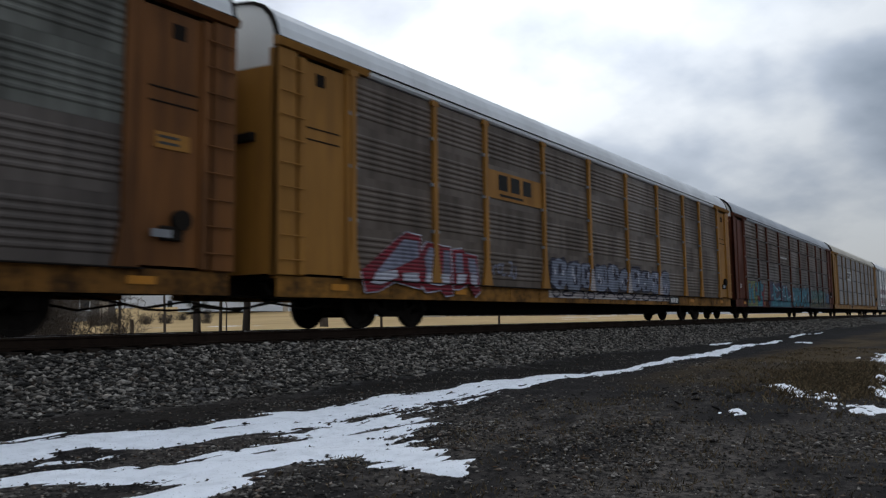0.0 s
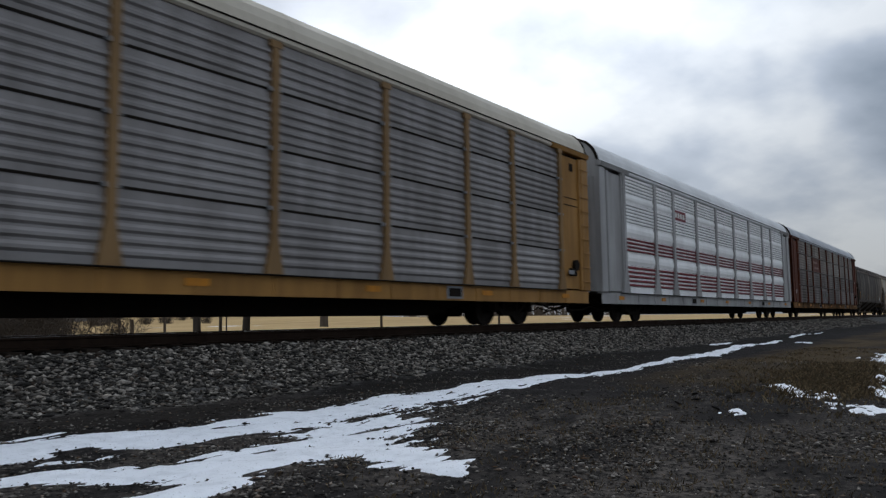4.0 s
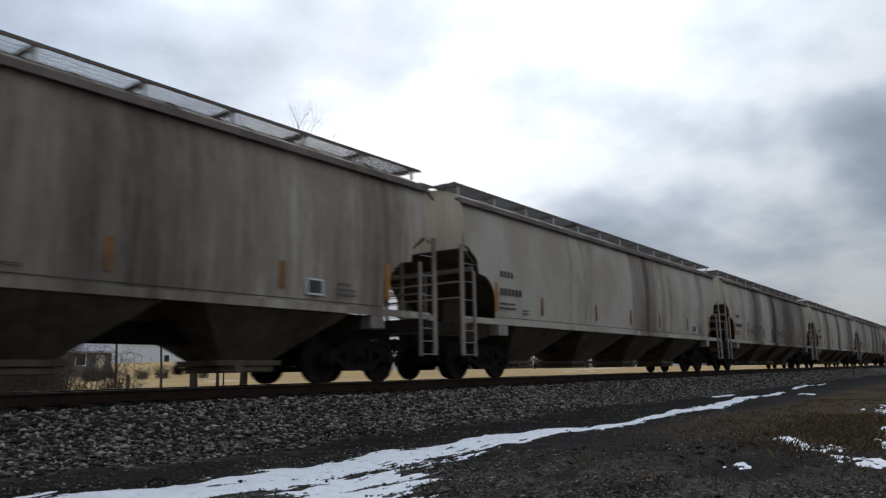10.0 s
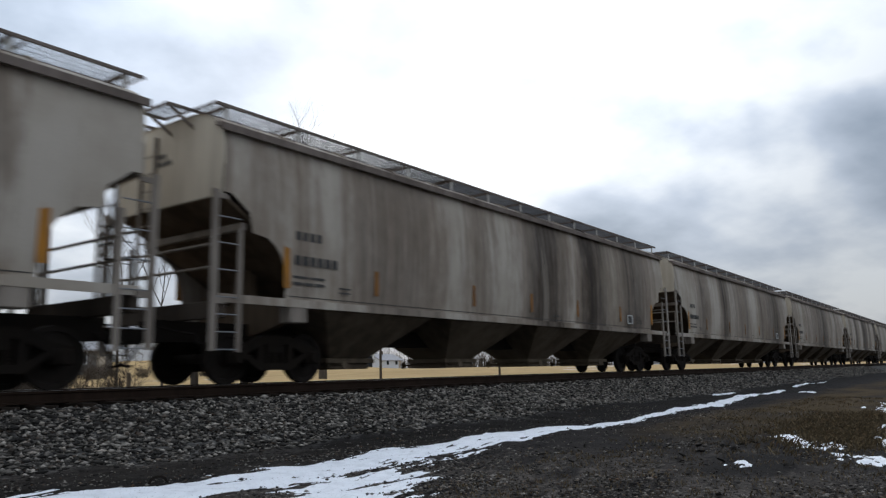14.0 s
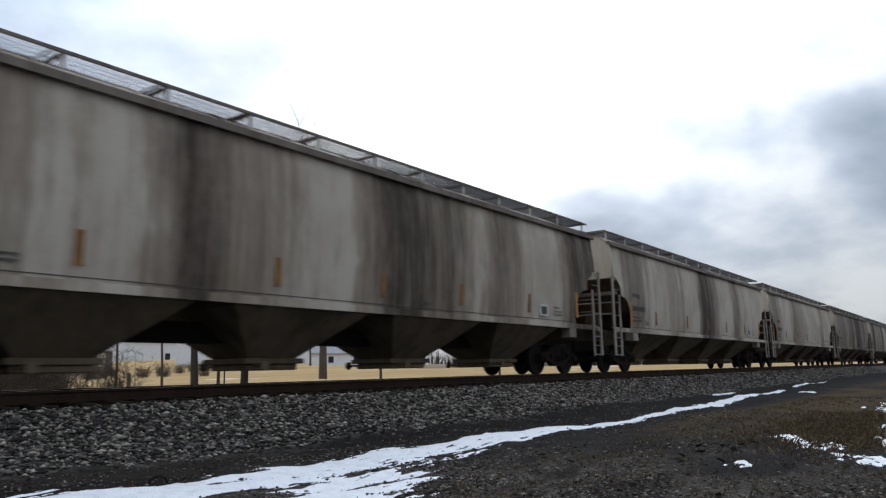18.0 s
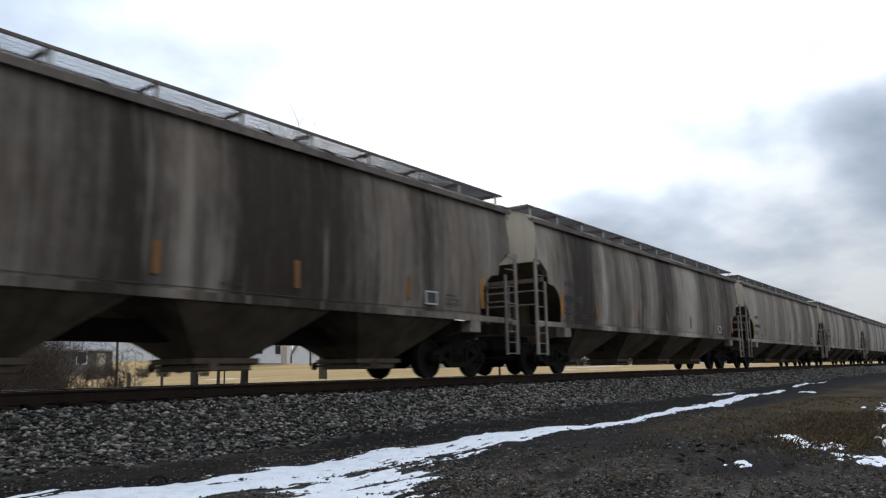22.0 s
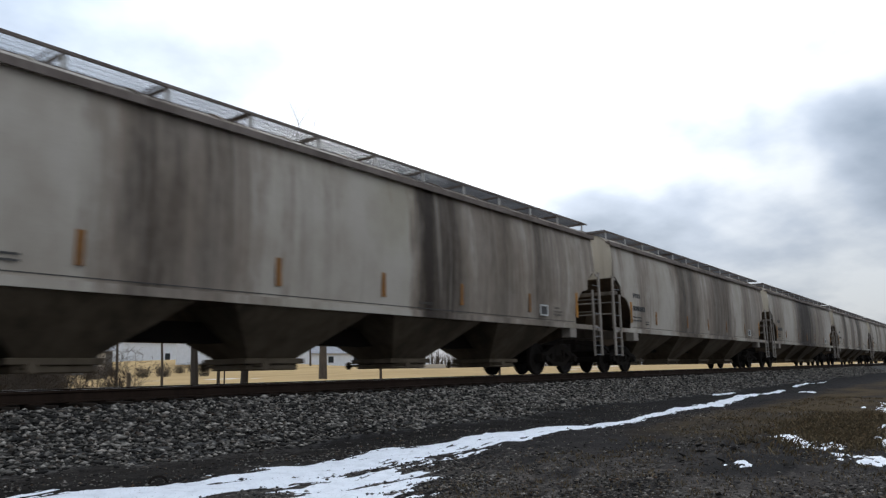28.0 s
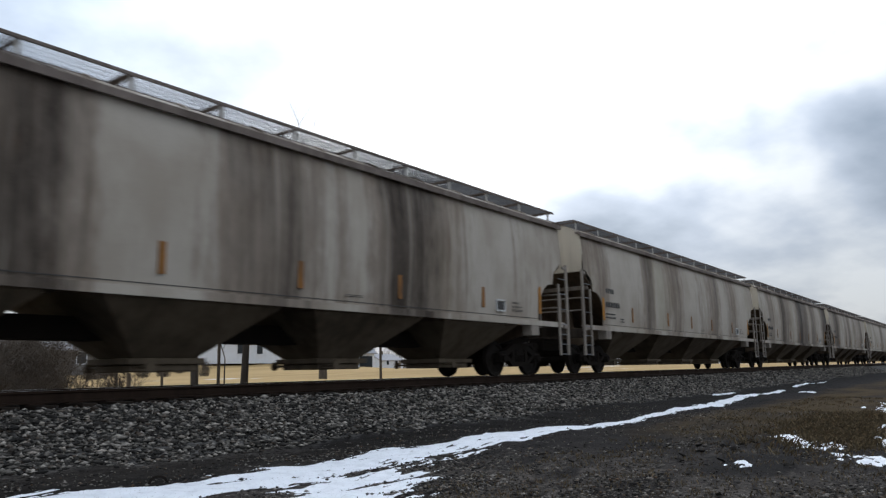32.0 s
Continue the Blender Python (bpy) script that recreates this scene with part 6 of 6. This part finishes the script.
def build_train():
    y = TRACK_Y
    lead = build_rack("autorack car with rusty ochre ends and dirty brown panels", "rusty_yellow", "rusty_sill", "green_panel", "white_roof", "plain")
    CARS.append((lead, FIRST_RACK - RACK_PITCH))
    patch(lead, RL - 1.45, RL - 0.85, 2.80, 3.05, "yellow", [(RL - 1.4, RL - 0.9, 2.86, 2.9, 1), (RL - 1.4, RL - 0.9, 2.96, 3.0, 1)], y=-1.592)
    c = build_rack("autorack car with ochre posts, brown panels and graffiti", "yellow", "yellow_sill", "brown_panel", "white_roof", "plain")
    CARS.append((c, FIRST_RACK))
    patch(c, 6.78, 9.55, 3.20, 3.92, "yellow", [(7.30, 9.15, 3.44, 3.84, 3), (7.35, 9.0, 3.28, 3.34, 1)], "ink", label="ochre field with black lettering")
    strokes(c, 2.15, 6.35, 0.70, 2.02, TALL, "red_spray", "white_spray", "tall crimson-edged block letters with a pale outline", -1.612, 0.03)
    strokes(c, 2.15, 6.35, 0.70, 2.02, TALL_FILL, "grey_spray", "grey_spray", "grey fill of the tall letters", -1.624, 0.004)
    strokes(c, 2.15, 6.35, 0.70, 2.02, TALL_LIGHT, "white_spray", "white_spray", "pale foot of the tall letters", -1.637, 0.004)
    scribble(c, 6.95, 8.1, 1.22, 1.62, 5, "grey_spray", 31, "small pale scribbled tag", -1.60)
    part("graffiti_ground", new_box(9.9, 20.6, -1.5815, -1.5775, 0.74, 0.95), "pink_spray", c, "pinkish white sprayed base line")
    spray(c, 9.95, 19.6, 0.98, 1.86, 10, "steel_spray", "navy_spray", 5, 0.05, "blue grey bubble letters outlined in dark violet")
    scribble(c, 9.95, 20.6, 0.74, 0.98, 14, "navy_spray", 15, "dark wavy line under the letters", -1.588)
    for x in (12.62, 15.58, 18.55):
        painted_post(c, x, 1.66, "pink_spray", "post foot sprayed pinkish white")
    c = build_rack("autorack car with oxide red posts and turquoise graffiti", "maroon", "maroon", "brown_panel", "grey_roof", "tiers")
    CARS.append((c, FIRST_RACK + RACK_PITCH))
    patch(c, 9.75, 11.9, 3.55, 3.66, "brown_panel", [(9.8, 11.8, 3.56, 3.64, 9)], "pale_letter")
    strokes(c, 2.05, 4.35, 0.62, 2.0, [[(0.0, 0.02), (1.0, 0.02), (1.0, 0.86), (0.7, 0.98), (0.3, 0.94), (0.0, 1.0)]], "lime_spray", "navy_spray", "yellow-green sprayed ground", -1.608)
    strokes(c, 2.15, 3.6, 0.66, 1.95, [[(0.05, 0.1), (0.3, 0.1), (0.38, 0.9), (0.12, 0.9)], [(0.38, 0.62), (0.8, 0.92), (0.7, 0.5), (0.9, 0.1), (0.6, 0.1), (0.42, 0.4)]], "cyan_spray", "red_spray", "turquoise letters edged in red", -1.619, 0.03)
    strokes(c, 3.6, 5.8, 0.62, 2.0, AQUA, "cyan_spray", "navy_spray", "rounded turquoise letters", -1.619, 0.03)
    strokes(c, 3.6, 5.8, 0.62, 2.0, RED_S, "red_spray", "red_spray", "red sprayed strokes over turquoise", -1.634, 0.005)
    strokes(c, 6.6, 12.6, 0.62, 2.05, [[(0.0, 0.3), (0.04, 0.02), (0.99, 0.02), (0.97, 0.6), (0.86, 0.70), (0.8, 0.92), (0.6, 0.88), (0.46, 0.97), (0.3, 0.9), (0.12, 1.0), (0.06, 0.72)]], "violet_spray", "violet_spray", "dark violet sprayed cloud", -1.606)
    strokes(c, 7.0, 12.4, 0.62, 2.02, ARROWS, "cyan_spray", "navy_spray", "angular turquoise letters outlined in dark violet", -1.614, 0.035)
    strokes(c, 7.0, 12.4, 0.62, 2.02, [[(u + 0.012, v - 0.02) if q % 2 else (u * 0.98 + 0.008, v - 0.05) for q, (u, v) in enumerate(a[:2])] + [(a[1][0] + 0.004, a[1][1] - 0.09)] for a in ARROWS[1:]], "white_spray", "cyan_spray", "pale highlights on turquoise", -1.630, 0.004)
    for x, top, tint in ((4.57, 2.02, "cyan_spray"), (9.65, 2.1, "violet_spray"), (15.58, 1.9, "cyan_spray"), (18.55, 1.75, "violet_spray"), (21.52, 1.7, "sea_spray"), (23.63, 1.75, "teal_spray")):
        painted_post(c, x, top, tint, "post foot covered by graffiti")
    spray(c, 12.8, 18.3, 0.64, 1.92, 5, "cyan_spray", "navy_spray", 10, 0.05, "plump turquoise letters outlined in dark violet")
    strokes(c, 18.6, 26.4, 0.63, 1.0, [[(0.0, 0.0), (1.0, 0.0), (0.99, 0.8), (0.9, 0.95), (0.7, 0.85), (0.45, 1.0), (0.2, 0.9), (0.0, 1.0)]], "khaki_spray", "navy_spray", "khaki sprayed base line", -1.606)
    scribble(c, 18.8, 26.2, 0.66, 0.98, 15, "navy_spray", 17, "dark wavy line over the khaki base", -1.632)
    spray(c, 18.7, 24.2, 0.72, 1.30, 8, "khaki_spray", "navy_spray", 11, 0.05, "khaki letters outlined in dark violet", True, "teal_spray")
    spray(c, 18.8, 24.4, 1.14, 1.92, 7, "teal_spray", "navy_spray", 12, -0.05, "faded teal letters above khaki ones", True)
    spray(c, 24.7, 26.2, 0.92, 1.80, 3, "blue_spray", "navy_spray", 16, 0.1, "small blue letters outlined in dark violet")
    door_marks(c)
    c = build_rack("autorack car with ochre posts and galvanised panels", "tan_ochre", "tan_ochre", "galv_panel", "cream_roof", "tiers", post_paint="dull_ochre")
    CARS.append((c, FIRST_RACK + 2 * RACK_PITCH))
    p = patch(c, 6.80, 9.52, 3.10, 3.95, "galv_panel", [(7.0, 9.2, 3.60, 3.76, 8), (7.0, 8.6, 3.34, 3.48, 6)])
    for k in range(4):
        part("white_stripe", new_box(6.80, 9.52, -1.609, -1.6065, 3.14 + 0.215 * k, 3.25 + 0.215 * k), "pale_letter", p)
    c = build_rack("autorack car with pale grey frame and dark red striped panels", "silver", "silver", "bright_panel", "white_roof", "louvres", "silver")
    CARS.append((c, FIRST_RACK + 3 * RACK_PITCH))
    patch(c, 6.95, 8.4, 4.0, 4.4, "red_stripe", [(7.1, 8.3, 4.1, 4.3, 4)], "pale_letter", y=-1.63)
    c = build_rack("autorack car with oxide red posts and dull galvanised panels", "maroon", "rusty_sill", "dull_panel", "grey_roof", "tiers")
    CARS.append((c, FIRST_RACK + 4 * RACK_PITCH - 0.08))
    patch(c, 6.80, 9.52, 3.21, 4.18, "maroon", [(7.0, 8.6, 3.80, 3.94, 7), (7.6, 9.1, 3.42, 3.56, 5)], "faint_letter", "oxide red field with pale lettering")
    rnd = random.Random(41)
    for _ in range(26):
        x, z, w = rnd.uniform(2.2, 24.0), rnd.uniform(1.6, 4.8), rnd.uniform(0.08, 0.42)
        part("scrape", new_box(x, x + w, -1.6085, -1.6055, z, z + rnd.uniform(0.012, 0.03)), "bright_panel", c, "bare bright scrape")
    spray(c, 9.9, 13.0, 1.08, 1.85, 5, "dark_panel", "grey_spray", 13, 0.05, "hollow letters outlined in dull grey", dark="dark_panel", shiny="sea_spray")
    door_marks(c)
    first = build_hopper()
    hoppers = [first] + [copy_thing(first, pose(0, 0, 0)) for _ in range(HOPPERS - 1)]
    for k, car in enumerate(hoppers):
        CARS.append((car, FIRST_HOPPER + HOPPER_PITCH * k))
        paint = "hopper_%d" % (k if k < len(GRIME) else 1 + (k * 7) % (len(GRIME) - 1))
        for side in (p for p in car.children if p.name.startswith(("side_sheet", "roof", "side_sill"))):
            side.material_slots[0].link = "OBJECT"
            side.material_slots[0].material = MAT[paint]
        if k == 0:
            for p in car.children:
                if p.name.startswith(("side_sill", "end_sill", "ladder", "jacking_pad", "end_sheet", "end_handrail", "end_ladder", "hopper_bay", "slope_sheet")):
                    p.material_slots[0].link = "OBJECT"
                    p.material_slots[0].material = MAT["sooty_end" if p.name.startswith(("end_sheet", "ladder", "end_sill")) else "sooty"]
            tagged(car, "sooty black-stained covered hopper car rolling along the track", "hopper car", "freight train")
        if k == 3:
            scribble(car, 3.6, 7.0, 1.75, 2.45, 7, "letter", 23, "loose dark scribbled tag", -bulge(2.1) - 0.02)
            scribble(car, 8.6, 12.2, 1.75, 2.25, 8, "letter", 24, "loose dark scribbled tag", -bulge(2.0) - 0.02)
    for car, start in CARS:
        car.matrix_basis = pose(start, y, 0)


build_ground()
build_snow()
build_track()
build_beyond()
build_train()
build_stones()
build_grass()
build_litter()


def motions():
    for car, start in CARS:
        walk(car, [(t, pose(start - travel(t), TRACK_Y, 0)) for t in range(33)])
    # all axles turn alike: the first truck's two are keyed, the others roll by the same keys
    trucks = [p for car, start in CARS for p in car.children if p.name.startswith("truck")]
    rolled = {}
    for axle in (p for truck in trucks for p in truck.children if p.name.startswith("wheelset")):
        dx = round(axle.location.x, 2)
        if dx not in rolled:
            place = axle.location.copy()
            walk(axle, [(k / FPS, pose(place.x, 0, place.z, ry=-math.degrees(travel(k / FPS) / 0.46))) for k in range(32 * FPS + 1)])
            rolled[dx] = axle.animation_data
        else:
            axle.rotation_mode = "QUATERNION"
            keys = axle.animation_data_create()
            keys.action, keys.action_slot = rolled[dx].action, rolled[dx].action_slot


motions()
